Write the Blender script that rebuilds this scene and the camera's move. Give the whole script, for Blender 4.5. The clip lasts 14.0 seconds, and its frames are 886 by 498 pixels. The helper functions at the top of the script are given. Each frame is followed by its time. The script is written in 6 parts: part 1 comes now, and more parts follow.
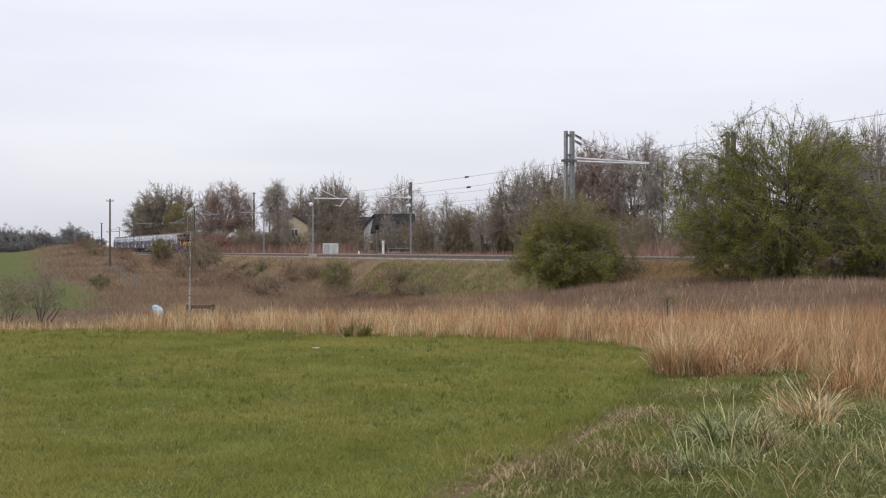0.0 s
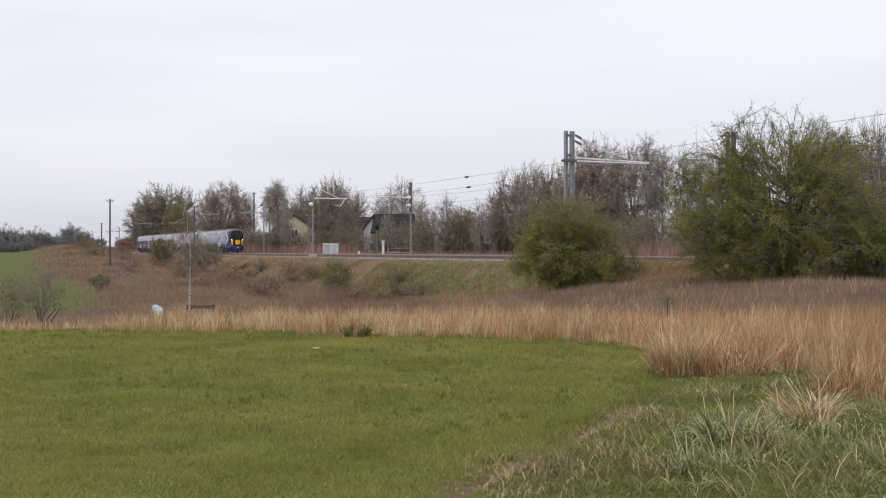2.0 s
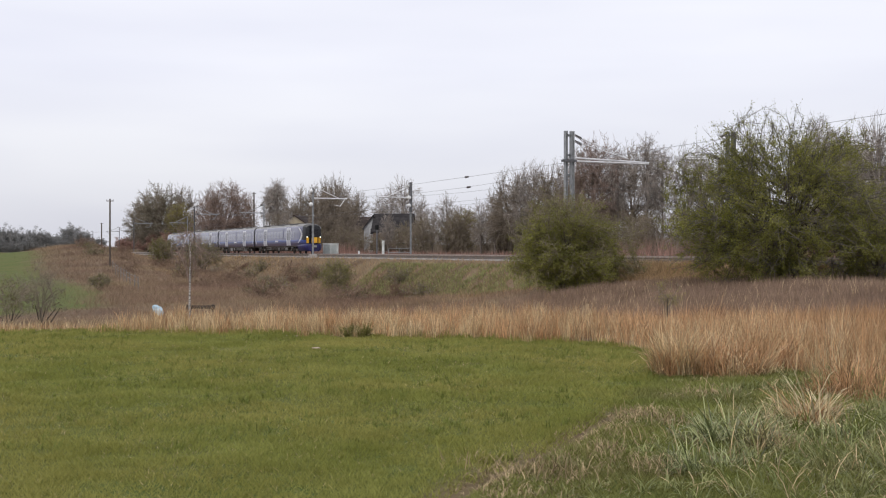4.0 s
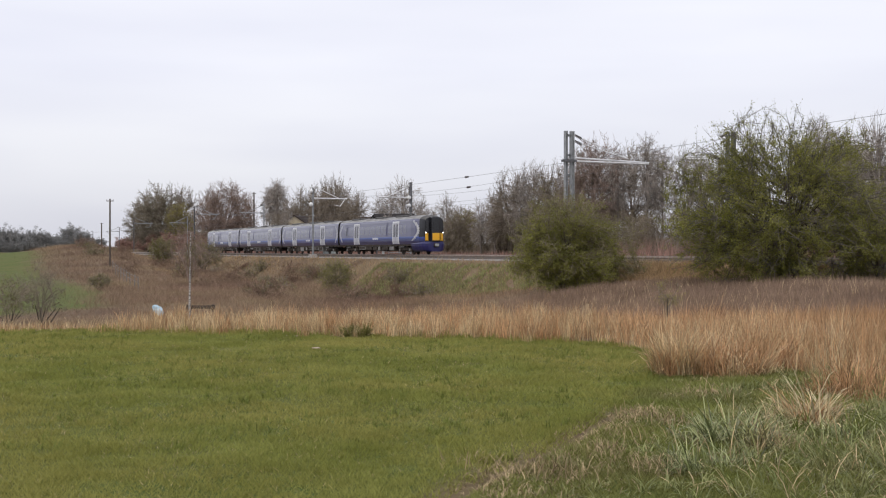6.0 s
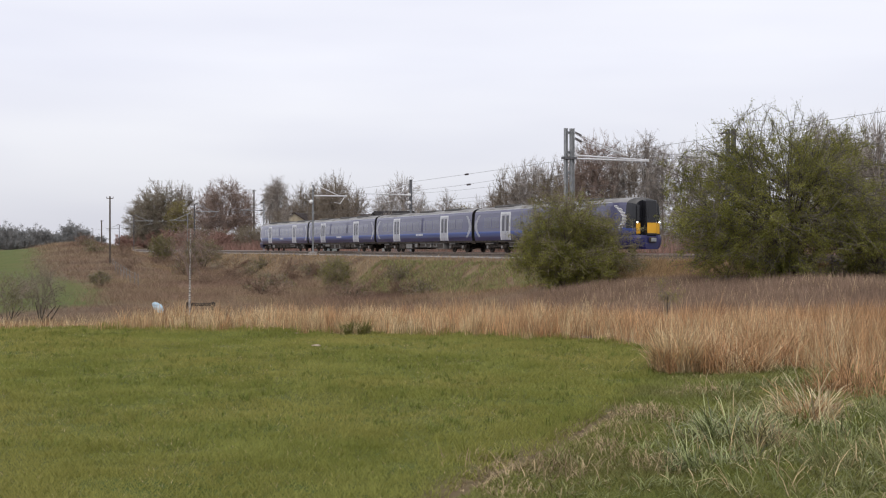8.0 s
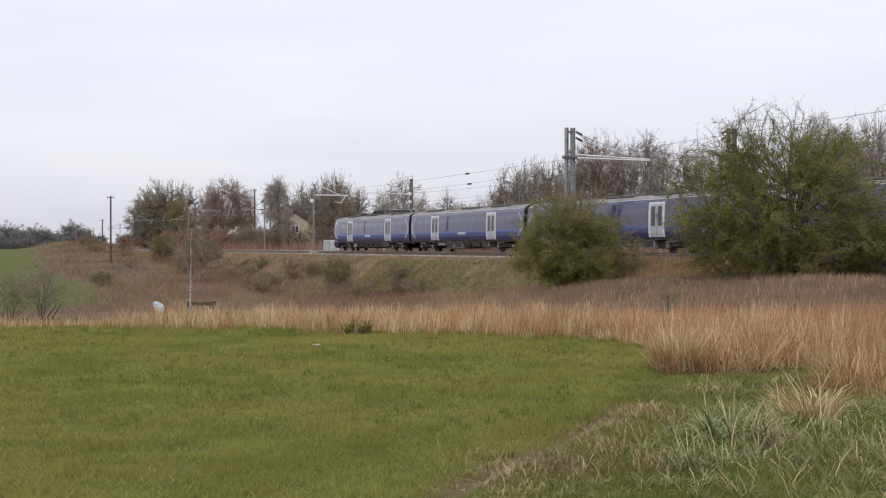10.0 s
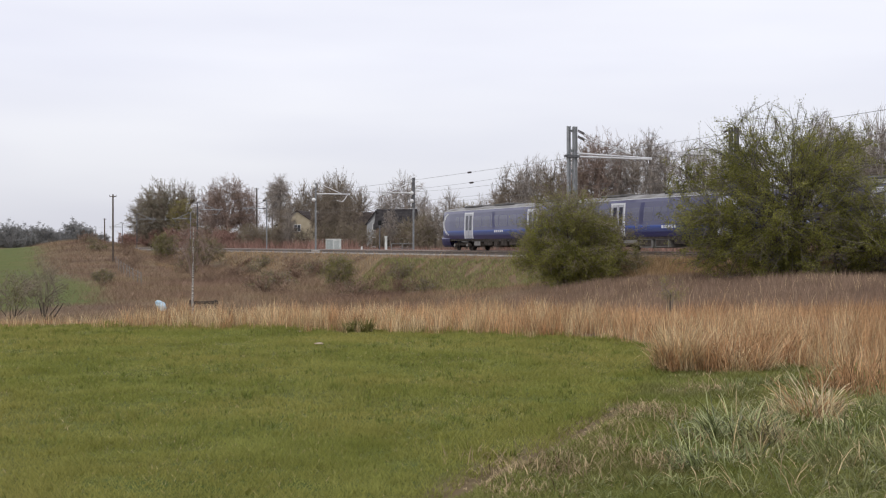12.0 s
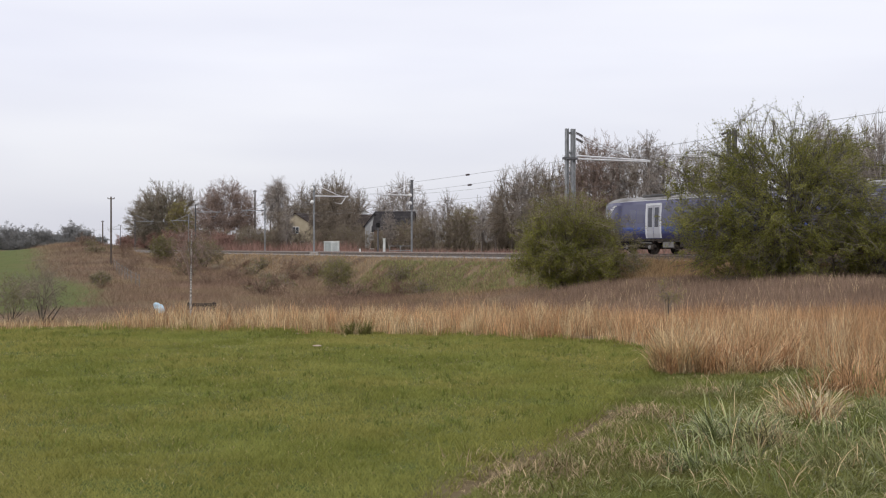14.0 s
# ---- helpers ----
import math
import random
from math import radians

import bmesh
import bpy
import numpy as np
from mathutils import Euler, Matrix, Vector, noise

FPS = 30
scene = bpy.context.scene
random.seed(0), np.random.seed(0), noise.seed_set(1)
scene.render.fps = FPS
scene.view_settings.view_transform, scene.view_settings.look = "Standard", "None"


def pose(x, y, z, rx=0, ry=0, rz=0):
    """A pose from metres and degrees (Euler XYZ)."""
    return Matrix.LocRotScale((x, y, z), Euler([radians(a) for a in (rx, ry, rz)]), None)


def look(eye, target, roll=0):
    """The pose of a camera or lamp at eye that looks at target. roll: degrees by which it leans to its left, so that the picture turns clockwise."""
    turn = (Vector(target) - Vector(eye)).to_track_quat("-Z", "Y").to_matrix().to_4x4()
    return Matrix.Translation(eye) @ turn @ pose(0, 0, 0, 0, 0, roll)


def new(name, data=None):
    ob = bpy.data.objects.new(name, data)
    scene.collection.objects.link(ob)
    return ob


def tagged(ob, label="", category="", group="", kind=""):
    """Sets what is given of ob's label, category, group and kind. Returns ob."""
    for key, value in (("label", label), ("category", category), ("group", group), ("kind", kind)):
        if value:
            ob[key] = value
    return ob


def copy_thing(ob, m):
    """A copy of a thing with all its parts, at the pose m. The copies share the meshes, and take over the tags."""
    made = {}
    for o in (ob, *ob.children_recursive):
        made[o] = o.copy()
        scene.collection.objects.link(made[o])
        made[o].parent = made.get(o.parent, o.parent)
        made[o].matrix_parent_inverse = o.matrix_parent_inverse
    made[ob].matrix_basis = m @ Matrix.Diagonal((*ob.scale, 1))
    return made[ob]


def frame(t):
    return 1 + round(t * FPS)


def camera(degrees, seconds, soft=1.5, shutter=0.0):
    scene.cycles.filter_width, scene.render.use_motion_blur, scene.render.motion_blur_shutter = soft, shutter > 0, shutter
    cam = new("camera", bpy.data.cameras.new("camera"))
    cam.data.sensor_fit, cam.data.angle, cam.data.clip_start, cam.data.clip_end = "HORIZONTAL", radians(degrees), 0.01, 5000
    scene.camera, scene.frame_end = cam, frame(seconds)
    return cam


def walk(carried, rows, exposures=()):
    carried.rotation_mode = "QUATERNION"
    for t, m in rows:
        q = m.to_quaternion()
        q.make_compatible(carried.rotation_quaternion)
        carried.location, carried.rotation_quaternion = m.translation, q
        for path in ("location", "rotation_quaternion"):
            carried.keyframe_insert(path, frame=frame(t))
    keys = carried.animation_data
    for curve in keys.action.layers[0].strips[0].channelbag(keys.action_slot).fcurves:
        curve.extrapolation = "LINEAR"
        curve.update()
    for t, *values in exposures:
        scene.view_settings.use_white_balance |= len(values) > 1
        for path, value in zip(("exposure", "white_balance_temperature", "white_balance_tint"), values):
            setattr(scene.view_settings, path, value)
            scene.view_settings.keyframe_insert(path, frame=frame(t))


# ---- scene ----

# ---------------------------------------------------------------- camera
cam = camera(42.54, 14.0, soft=1.15)
PX = math.degrees(1 / 2014.0)
EYE = 1.6


def aim(right, down):
    return pose(0, 0, EYE, 90 + (3.0 + down) * PX, 0, right * PX)


walk(cam, [
    (0.0, aim(0, 0)), (3.2, aim(0, 0)), (6.4, aim(0, 0)), (7.0, aim(0, -1.5)), (7.5, aim(0, -3.1)), (8.0, aim(0, -4.7)),
    (10.5, aim(1.7, -6.5)), (11.0, aim(2.0, -7.8)), (11.5, aim(2.3, -7.9)), (12.0, aim(4.9, -8.0)), (12.5, aim(4.9, -8.0)),
    (13.0, aim(3.5, -6.6)), (13.5, aim(3.2, -4.8)), (14.0, aim(1.8, -4.0))])

# ---------------------------------------------------------------- world and sun
SUN_EL, SUN_AZ = radians(42), radians(200)
world = bpy.data.worlds.new("overcast_sky")
scene.world = world
world.use_nodes = True
wn, wl = world.node_tree.nodes, world.node_tree.links
wn.clear()
w_out, w_bg = wn.new("ShaderNodeOutputWorld"), wn.new("ShaderNodeBackground")
sky = wn.new("ShaderNodeTexSky")
sky.sky_type, sky.sun_disc, sky.sun_elevation, sky.sun_rotation = "NISHITA", False, SUN_EL, SUN_AZ
w_co, w_map = wn.new("ShaderNodeTexCoord"), wn.new("ShaderNodeMapping")
w_map.inputs["Scale"].default_value = (1.2, 1.2, 7.0)
w_noise, w_ramp, w_mix = wn.new("ShaderNodeTexNoise"), wn.new("ShaderNodeValToRGB"), wn.new("ShaderNodeMix")
w_noise.inputs["Scale"].default_value, w_noise.inputs["Detail"].default_value = 1.6, 3.5
w_noise.inputs["Roughness"].default_value = 0.5
w_ramp.color_ramp.elements[0].position, w_ramp.color_ramp.elements[0].color = 0.32, (8.15, 8.25, 9.3, 1)
w_ramp.color_ramp.elements[1].position, w_ramp.color_ramp.elements[1].color = 0.70, (9.5, 9.55, 10.2, 1)
w_mix.data_type = "RGBA"
w_mix.inputs["Factor"].default_value = 0.94
w_bg.inputs["Strength"].default_value = 0.1
wl.new(w_co.outputs["Generated"], w_map.inputs["Vector"])
wl.new(w_map.outputs["Vector"], w_noise.inputs["Vector"])
wl.new(w_noise.outputs["Fac"], w_ramp.inputs["Fac"])
wl.new(sky.outputs["Color"], w_mix.inputs["A"])
wl.new(w_ramp.outputs["Color"], w_mix.inputs["B"])
w_sep, w_rise, w_mul = wn.new("ShaderNodeSeparateXYZ"), wn.new("ShaderNodeMapRange"), wn.new("ShaderNodeMath")
w_rise.inputs["From Min"].default_value, w_rise.inputs["From Max"].default_value = 0.02, 0.16
w_rise.inputs["To Min"].default_value, w_rise.inputs["To Max"].default_value = 0.083, 0.105
w_mul.operation = "MULTIPLY"
w_mul.inputs[1].default_value = 1.0
wl.new(w_co.outputs["Generated"], w_sep.inputs["Vector"])
wl.new(w_sep.outputs["Z"], w_rise.inputs["Value"])
wl.new(w_rise.outputs["Result"], w_mul.inputs[0])
wl.new(w_mul.outputs["Value"], w_bg.inputs["Strength"])
wl.new(w_mix.outputs["Result"], w_bg.inputs["Color"])
wl.new(w_bg.outputs["Background"], w_out.inputs["Surface"])

sun = new("sun", bpy.data.lights.new("sun", "SUN"))
sun.data.energy, sun.data.angle, sun.data.color = 1.2, radians(25), (1.0, 0.95, 0.88)
sun.matrix_world = look((0, 0, 60), (60 * math.sin(SUN_AZ) * -1, 60 * math.cos(SUN_AZ) * -1, 60 - 60 * math.tan(SUN_EL)))


# ---------------------------------------------------------------- materials
def material(name, c1, c2, scale=3.0, rough=0.8, bump=0.0, metal=0.0, island=0.0, stain=None, stain_scale=0.4, coat=0.0, spec=None,
             stretch=(1, 1, 1), sheer=0.0):
    """Two-colour grain with an optional larger stain, bump, and a change of tone from piece to piece."""
    m = bpy.data.materials.new(name)
    m.use_nodes = True
    n, l = m.node_tree.nodes, m.node_tree.links
    p = n["Principled BSDF"]
    co, mp = n.new("ShaderNodeTexCoord"), n.new("ShaderNodeMapping")
    mp.inputs["Scale"].default_value = stretch
    l.new(co.outputs["Object"], mp.inputs["Vector"])
    t = n.new("ShaderNodeTexNoise")
    t.inputs["Scale"].default_value, t.inputs["Detail"].default_value = scale, 5
    l.new(mp.outputs["Vector"], t.inputs["Vector"])
    r = n.new("ShaderNodeValToRGB")
    r.color_ramp.elements[0].position, r.color_ramp.elements[0].color = 0.32, (*c1, 1)
    r.color_ramp.elements[1].position, r.color_ramp.elements[1].color = 0.68, (*c2, 1)
    l.new(t.outputs["Fac"], r.inputs["Fac"])
    col = r.outputs["Color"]
    if stain:
        t2, mx, rr = n.new("ShaderNodeTexNoise"), n.new("ShaderNodeMix"), n.new("ShaderNodeMapRange")
        t2.inputs["Scale"].default_value, t2.inputs["Detail"].default_value = stain_scale, 4
        l.new(co.outputs["Object"], t2.inputs["Vector"])
        rr.inputs["From Min"].default_value, rr.inputs["From Max"].default_value = 0.42, 0.68
        l.new(t2.outputs["Fac"], rr.inputs["Value"])
        mx.data_type = "RGBA"
        l.new(rr.outputs["Result"], mx.inputs["Factor"])
        l.new(col, mx.inputs["A"])
        mx.inputs["B"].default_value = (*stain, 1)
        col = mx.outputs["Result"]
    if island:
        g, hs, mr = n.new("ShaderNodeNewGeometry"), n.new("ShaderNodeHueSaturation"), n.new("ShaderNodeMapRange")
        mr.inputs["To Min"].default_value, mr.inputs["To Max"].default_value = 1 - island, 1 + island
        l.new(g.outputs["Random Per Island"], mr.inputs["Value"])
        l.new(mr.outputs["Result"], hs.inputs["Value"])
        l.new(col, hs.inputs["Color"])
        col = hs.outputs["Color"]
    l.new(col, p.inputs["Base Color"])
    p.inputs["Roughness"].default_value, p.inputs["Metallic"].default_value = rough, metal
    p.inputs["Coat Weight"].default_value = coat
    p.inputs["Specular IOR Level"].default_value = spec if spec is not None else (0.15 if rough >= 0.64 else 0.5)
    if bump:
        b = n.new("ShaderNodeBump")
        b.inputs["Strength"].default_value, b.inputs["Distance"].default_value = bump, 0.03
        l.new(t.outputs["Fac"], b.inputs["Height"])
        l.new(b.outputs["Normal"], p.inputs["Normal"])
    if sheer:
        tl, mixed = n.new("ShaderNodeBsdfTranslucent"), n.new("ShaderNodeMixShader")
        l.new(col, tl.inputs["Color"])
        mixed.inputs["Fac"].default_value = sheer
        l.new(p.outputs["BSDF"], mixed.inputs[1])
        l.new(tl.outputs["BSDF"], mixed.inputs[2])
        l.new(mixed.outputs["Shader"], n["Material Output"].inputs["Surface"])
    return m


def glowing(name, c, strength):
    m = material(name, c, c, rough=0.3)
    p = m.node_tree.nodes["Principled BSDF"]
    p.inputs["Emission Color"].default_value, p.inputs["Emission Strength"].default_value = (*c, 1), strength
    return m


M_BARK = material("bark", (0.055, 0.045, 0.035), (0.12, 0.10, 0.08), 8, 0.9, 0.4, island=0.25)
M_BARK_PALE = material("pale_bark", (0.12, 0.10, 0.09), (0.24, 0.21, 0.19), 8, 0.9, 0.3, island=0.25)
M_BIRCH = material("birch_bark", (0.045, 0.036, 0.032), (0.68, 0.65, 0.60), 11, 0.7, 0.2, stretch=(1, 1, 2.6))
M_TWIG = material("brown_twigs", (0.17, 0.14, 0.108), (0.31, 0.26, 0.205), 1.2, 0.9, island=0.35)
M_TWIG_RED = material("red_brown_twigs", (0.20, 0.148, 0.122), (0.33, 0.25, 0.21), 1.2, 0.9, island=0.35)
M_TWIG_PALE = material("pale_twigs", (0.23, 0.20, 0.176), (0.39, 0.345, 0.305), 1.2, 0.9, island=0.35)
M_TWIG_DARK = material("dark_twigs", (0.10, 0.09, 0.076), (0.19, 0.168, 0.145), 1.2, 0.9, island=0.35)
M_IVY = material("ivy_leaves", (0.225, 0.22, 0.15), (0.32, 0.312, 0.215), 1.0, 0.8, island=0.25, sheer=0.4)
M_LEAF_HAW = material("hawthorn_leaves", (0.155, 0.160, 0.034), (0.32, 0.312, 0.085), 0.9, 0.65, island=0.45, sheer=0.45)
M_LEAF_DULL = material("dull_olive_leaves", (0.145, 0.142, 0.046), (0.255, 0.238, 0.085), 0.9, 0.7, island=0.4, sheer=0.35)
M_LEAF_YEL = material("yellow_green_leaves", (0.22, 0.195, 0.06), (0.36, 0.315, 0.115), 0.9, 0.7, island=0.35, sheer=0.35)
# distance haze is mixed into this leaf colour: pale grey instead of green
M_LEAF_FAR = material("hazed_distant_leaves", (0.225, 0.225, 0.22), (0.285, 0.285, 0.275), 0.2, 0.9, island=0.15, sheer=0.4)
M_REED = material("dry_reed_grass", (0.40, 0.226, 0.112), (0.64, 0.42, 0.238), 0.7, 0.8, island=0.6, stain=(0.36, 0.215, 0.11), stain_scale=0.25, sheer=0.25)
M_REED_PALE = material("pale_dry_grass", (0.48, 0.352, 0.19), (0.70, 0.552, 0.345), 1.5, 0.75, island=0.5, sheer=0.25)
M_GRASS = material("field_grass", (0.212, 0.225, 0.050), (0.318, 0.328, 0.092), 0.9, 0.75, island=0.25, stain=(0.36, 0.325, 0.098), stain_scale=0.35, sheer=0.4)
M_GRASS_BLUE = material("rough_grass", (0.135, 0.165, 0.045), (0.32, 0.34, 0.13), 1.6, 0.6, island=0.4, stain=(0.29, 0.26, 0.11), stain_scale=0.9, sheer=0.3)
M_VERGE = material("verge_grass", (0.155, 0.175, 0.042), (0.28, 0.292, 0.088), 0.9, 0.8, island=0.3, stain=(0.205, 0.195, 0.072), stain_scale=0.7, sheer=0.35)
M_DULL_STRAW = material("dull_straw", (0.27, 0.182, 0.098), (0.46, 0.33, 0.195), 0.6, 0.85, island=0.4, stain=(0.30, 0.195, 0.10), stain_scale=0.2, sheer=0.2)
M_TUFT = material("tuft_grass", (0.13, 0.16, 0.035), (0.235, 0.26, 0.07), 1.2, 0.7, island=0.4, sheer=0.4)
M_SEDGE = material("blue_green_sedge", (0.17, 0.205, 0.078), (0.43, 0.44, 0.21), 2.5, 0.55, island=0.75, stain=(0.30, 0.26, 0.12), stain_scale=1.2, sheer=0.15)
M_STRAW_BRIGHT = material("bleached_straw", (0.46, 0.36, 0.20), (0.80, 0.70, 0.47), 1.5, 0.7, island=0.6, sheer=0.2)
M_MATTED = material("matted_dead_grass", (0.24, 0.178, 0.10), (0.46, 0.355, 0.21), 2.0, 0.9, island=0.45)
M_STEM = material("dead_stems", (0.18, 0.122, 0.09), (0.33, 0.235, 0.17), 0.5, 0.9, island=0.4)
M_BRAMBLE = material("bramble_scrub", (0.155, 0.10, 0.074), (0.295, 0.20, 0.146), 0.12, 0.9, island=0.4, stain=(0.30, 0.225, 0.142), stain_scale=0.13)
M_RED_SCRUB = material("red_scrub", (0.225, 0.134, 0.109), (0.35, 0.222, 0.182), 0.2, 0.9, island=0.4)
M_BALLAST = material("ballast", (0.052, 0.043, 0.037), (0.13, 0.11, 0.095), 9, 0.95, 0.8)
M_CONCRETE = material("pale_concrete", (0.27, 0.25, 0.23), (0.42, 0.395, 0.365), 2, 0.9, 0.2)
M_SLEEPER = material("dusty_sleeper_concrete", (0.11, 0.095, 0.08), (0.20, 0.175, 0.15), 3, 0.9, 0.2)
M_STEEL = material("galvanised_steel", (0.23, 0.24, 0.25), (0.38, 0.39, 0.40), 3, 0.55, 0.1, metal=0.35)
M_STEEL_DARK = material("weathered_steel", (0.10, 0.10, 0.105), (0.19, 0.19, 0.20), 3, 0.7, 0.1, metal=0.2)
M_TUBE = material("bright_aluminium_tube", (0.62, 0.62, 0.63), (0.78, 0.78, 0.79), 3, 0.45, metal=0.2)
M_RAIL = material("rail_steel", (0.16, 0.11, 0.08), (0.30, 0.24, 0.20), 4, 0.5, metal=0.5)
M_WIRE = material("copper_wire", (0.16, 0.16, 0.16), (0.26, 0.26, 0.26), 4, 0.6, metal=0.3)
M_INSUL = material("brown_insulator", (0.04, 0.03, 0.03), (0.09, 0.07, 0.07), 4, 0.3)
M_WOOD_POLE = material("tarred_wood", (0.07, 0.055, 0.045), (0.15, 0.12, 0.10), 6, 0.9, 0.3, stretch=(4, 4, 0.5))
M_WOOD_DARK = material("dark_wet_wood", (0.045, 0.036, 0.03), (0.10, 0.08, 0.066), 6, 0.9, 0.3, stretch=(0.5, 4, 4))
M_WOOD_GREY = material("grey_weathered_wood", (0.16, 0.14, 0.12), (0.30, 0.27, 0.24), 6, 0.9, 0.3, stretch=(4, 4, 0.5))
M_WHITE_BOX = material("white_cabinet_paint", (0.56, 0.58, 0.56), (0.72, 0.74, 0.72), 2, 0.5, 0.05, stain=(0.46, 0.47, 0.43), stain_scale=1.5)
M_GREY_DOOR = material("grey_louvre_paint", (0.34, 0.37, 0.36), (0.46, 0.49, 0.48), 3, 0.5)
M_ROOF = material("slate_roof", (0.024, 0.022, 0.023), (0.055, 0.05, 0.05), 1.5, 0.8, 0.3)
M_ROOF_BROWN = material("brown_tile_roof", (0.036, 0.029, 0.026), (0.075, 0.058, 0.052), 1.5, 0.8, 0.3)
M_RENDER = material("cream_render", (0.36, 0.31, 0.22), (0.47, 0.41, 0.31), 0.8, 0.9, 0.1)
M_RENDER_GREY = material("grey_render", (0.34, 0.35, 0.36), (0.46, 0.47, 0.48), 0.8, 0.9, 0.1)
M_BRICK = material("brown_brick", (0.16, 0.105, 0.085), (0.27, 0.19, 0.155), 3, 0.9, 0.2)
M_WHITE = material("white_paint", (0.66, 0.66, 0.66), (0.78, 0.78, 0.78), 2, 0.5)
M_GLASS = material("window_glass", (0.03, 0.035, 0.045), (0.05, 0.055, 0.065), 1, 0.06, spec=0.8)
M_BAG = material("blue_plastic", (0.30, 0.46, 0.58), (0.52, 0.66, 0.76), 6, 0.35, 0.5)
M_LITTER = material("pale_litter", (0.33, 0.25, 0.19), (0.52, 0.42, 0.34), 8, 0.8, 0.3)

M_T_NAVY = material("navy_train_paint", (0.011, 0.011, 0.075), (0.018, 0.017, 0.105), 0.8, 0.4, coat=0.3)


def banded_paint(name, bands):
    """Glossy coach paint whose colour changes with the height over the rail; bands: (height, colour)."""
    m = material(name, bands[0][1], bands[0][1], rough=0.4, coat=1.0)
    m.node_tree.nodes["Principled BSDF"].inputs["Coat Roughness"].default_value = 0.12
    n, l = m.node_tree.nodes, m.node_tree.links
    co, sep, rng_, ramp = n.new("ShaderNodeTexCoord"), n.new("ShaderNodeSeparateXYZ"), n.new("ShaderNodeMapRange"), n.new("ShaderNodeValToRGB")
    rng_.inputs["From Min"].default_value, rng_.inputs["From Max"].default_value = 1.0, 3.4
    l.new(co.outputs["Object"], sep.inputs["Vector"])
    l.new(sep.outputs["Z"], rng_.inputs["Value"])
    l.new(rng_.outputs["Result"], ramp.inputs["Fac"])
    e = ramp.color_ramp.elements
    while len(e) < len(bands):
        e.new(0.5)
    for k, (z, c) in enumerate(bands):
        e[k].position, e[k].color = (z - 1.0) / 2.4, (*c, 1)
    l.new(ramp.outputs["Color"], n["Principled BSDF"].inputs["Base Color"])
    return m


M_T_SIDE = banded_paint("blue_to_violet_train_paint", [(1.0, (0.018, 0.018, 0.085)), (1.3, (0.013, 0.018, 0.11)), (1.52, (0.010, 0.030, 0.20)), (1.66, (0.014, 0.062, 0.34)),
                                                      (1.76, (0.040, 0.042, 0.125)), (3.4, (0.042, 0.040, 0.112))])
M_T_ROOF = material("grey_roof_paint", (0.20, 0.195, 0.19), (0.32, 0.31, 0.30), 0.8, 0.6, 0.05, stain=(0.15, 0.14, 0.13), stain_scale=0.7)
M_T_ROOF_DARK = material("dark_roof_unit", (0.07, 0.07, 0.07), (0.14, 0.135, 0.13), 2, 0.8)
M_T_UNDER = material("dusty_underframe", (0.025, 0.022, 0.020), (0.10, 0.084, 0.072), 5, 0.85, 0.4)
M_T_BOX = material("grey_equipment_box", (0.16, 0.155, 0.15), (0.28, 0.27, 0.26), 3, 0.7)
M_T_WHITE = material("white_train_paint", (0.60, 0.61, 0.64), (0.70, 0.71, 0.74), 1, 0.4, coat=0.2)
M_T_PALE = material("pale_livery_film", (0.38, 0.385, 0.43), (0.46, 0.465, 0.51), 1, 0.45)
M_T_DOORGLASS = material("dark_door_glass", (0.03, 0.03, 0.045), (0.05, 0.05, 0.07), 0.5, 0.10, spec=0.6)
M_T_GLASS = material("tinted_train_glass", (0.032, 0.031, 0.088), (0.037, 0.036, 0.098), 0.5, 0.24, spec=0.5, coat=1.0)
M_T_BLACK = material("black_cab_glass", (0.008, 0.008, 0.010), (0.016, 0.016, 0.02), 1, 0.12)
M_T_YELLOW = material("warning_yellow", (0.72, 0.36, 0.015), (0.80, 0.42, 0.025), 1, 0.45)
M_T_RUBBER = material("black_rubber", (0.012, 0.012, 0.012), (0.025, 0.025, 0.025), 3, 0.9)
M_LAMP = glowing("headlight_glow", (1.0, 0.97, 0.92), 4.0)


# ---------------------------------------------------------------- mesh helpers
def mesh_tris(name, V, F, mat, smooth=False):
    me = bpy.data.meshes.new(name)
    V, F = np.asarray(V, dtype=np.float32), np.asarray(F, dtype=np.int32)
    me.vertices.add(len(V))
    me.vertices.foreach_set("co", V.ravel())
    me.loops.add(F.size)
    me.loops.foreach_set("vertex_index", F.ravel())
    me.polygons.add(len(F))
    k = F.shape[1]
    me.polygons.foreach_set("loop_start", np.arange(0, F.size, k, dtype=np.int32))
    me.polygons.foreach_set("loop_total", np.full(len(F), k, dtype=np.int32))
    if smooth:
        me.polygons.foreach_set("use_smooth", np.ones(len(F), dtype=bool))
    me.update(calc_edges=True)
    me.materials.append(mat)
    return me


def part(name, bm, mat, parent=None, label=""):
    me = bpy.data.meshes.new(name)
    bmesh.ops.recalc_face_normals(bm, faces=bm.faces)
    bm.to_mesh(me)
    bm.free()
    me.materials.append(mat)
    ob = new(name, me)
    ob.parent = parent
    return tagged(ob, label)


def part_mesh(name, me, parent, label=""):
    ob = new(name, me)
    ob.parent = parent
    return tagged(ob, label)


def thing(name, label, category, m=None, group="", kind=""):
    ob = new(name)
    ob.empty_display_size = 0.2
    if m is not None:
        ob.matrix_basis = m
    return tagged(ob, label, category, group, kind)


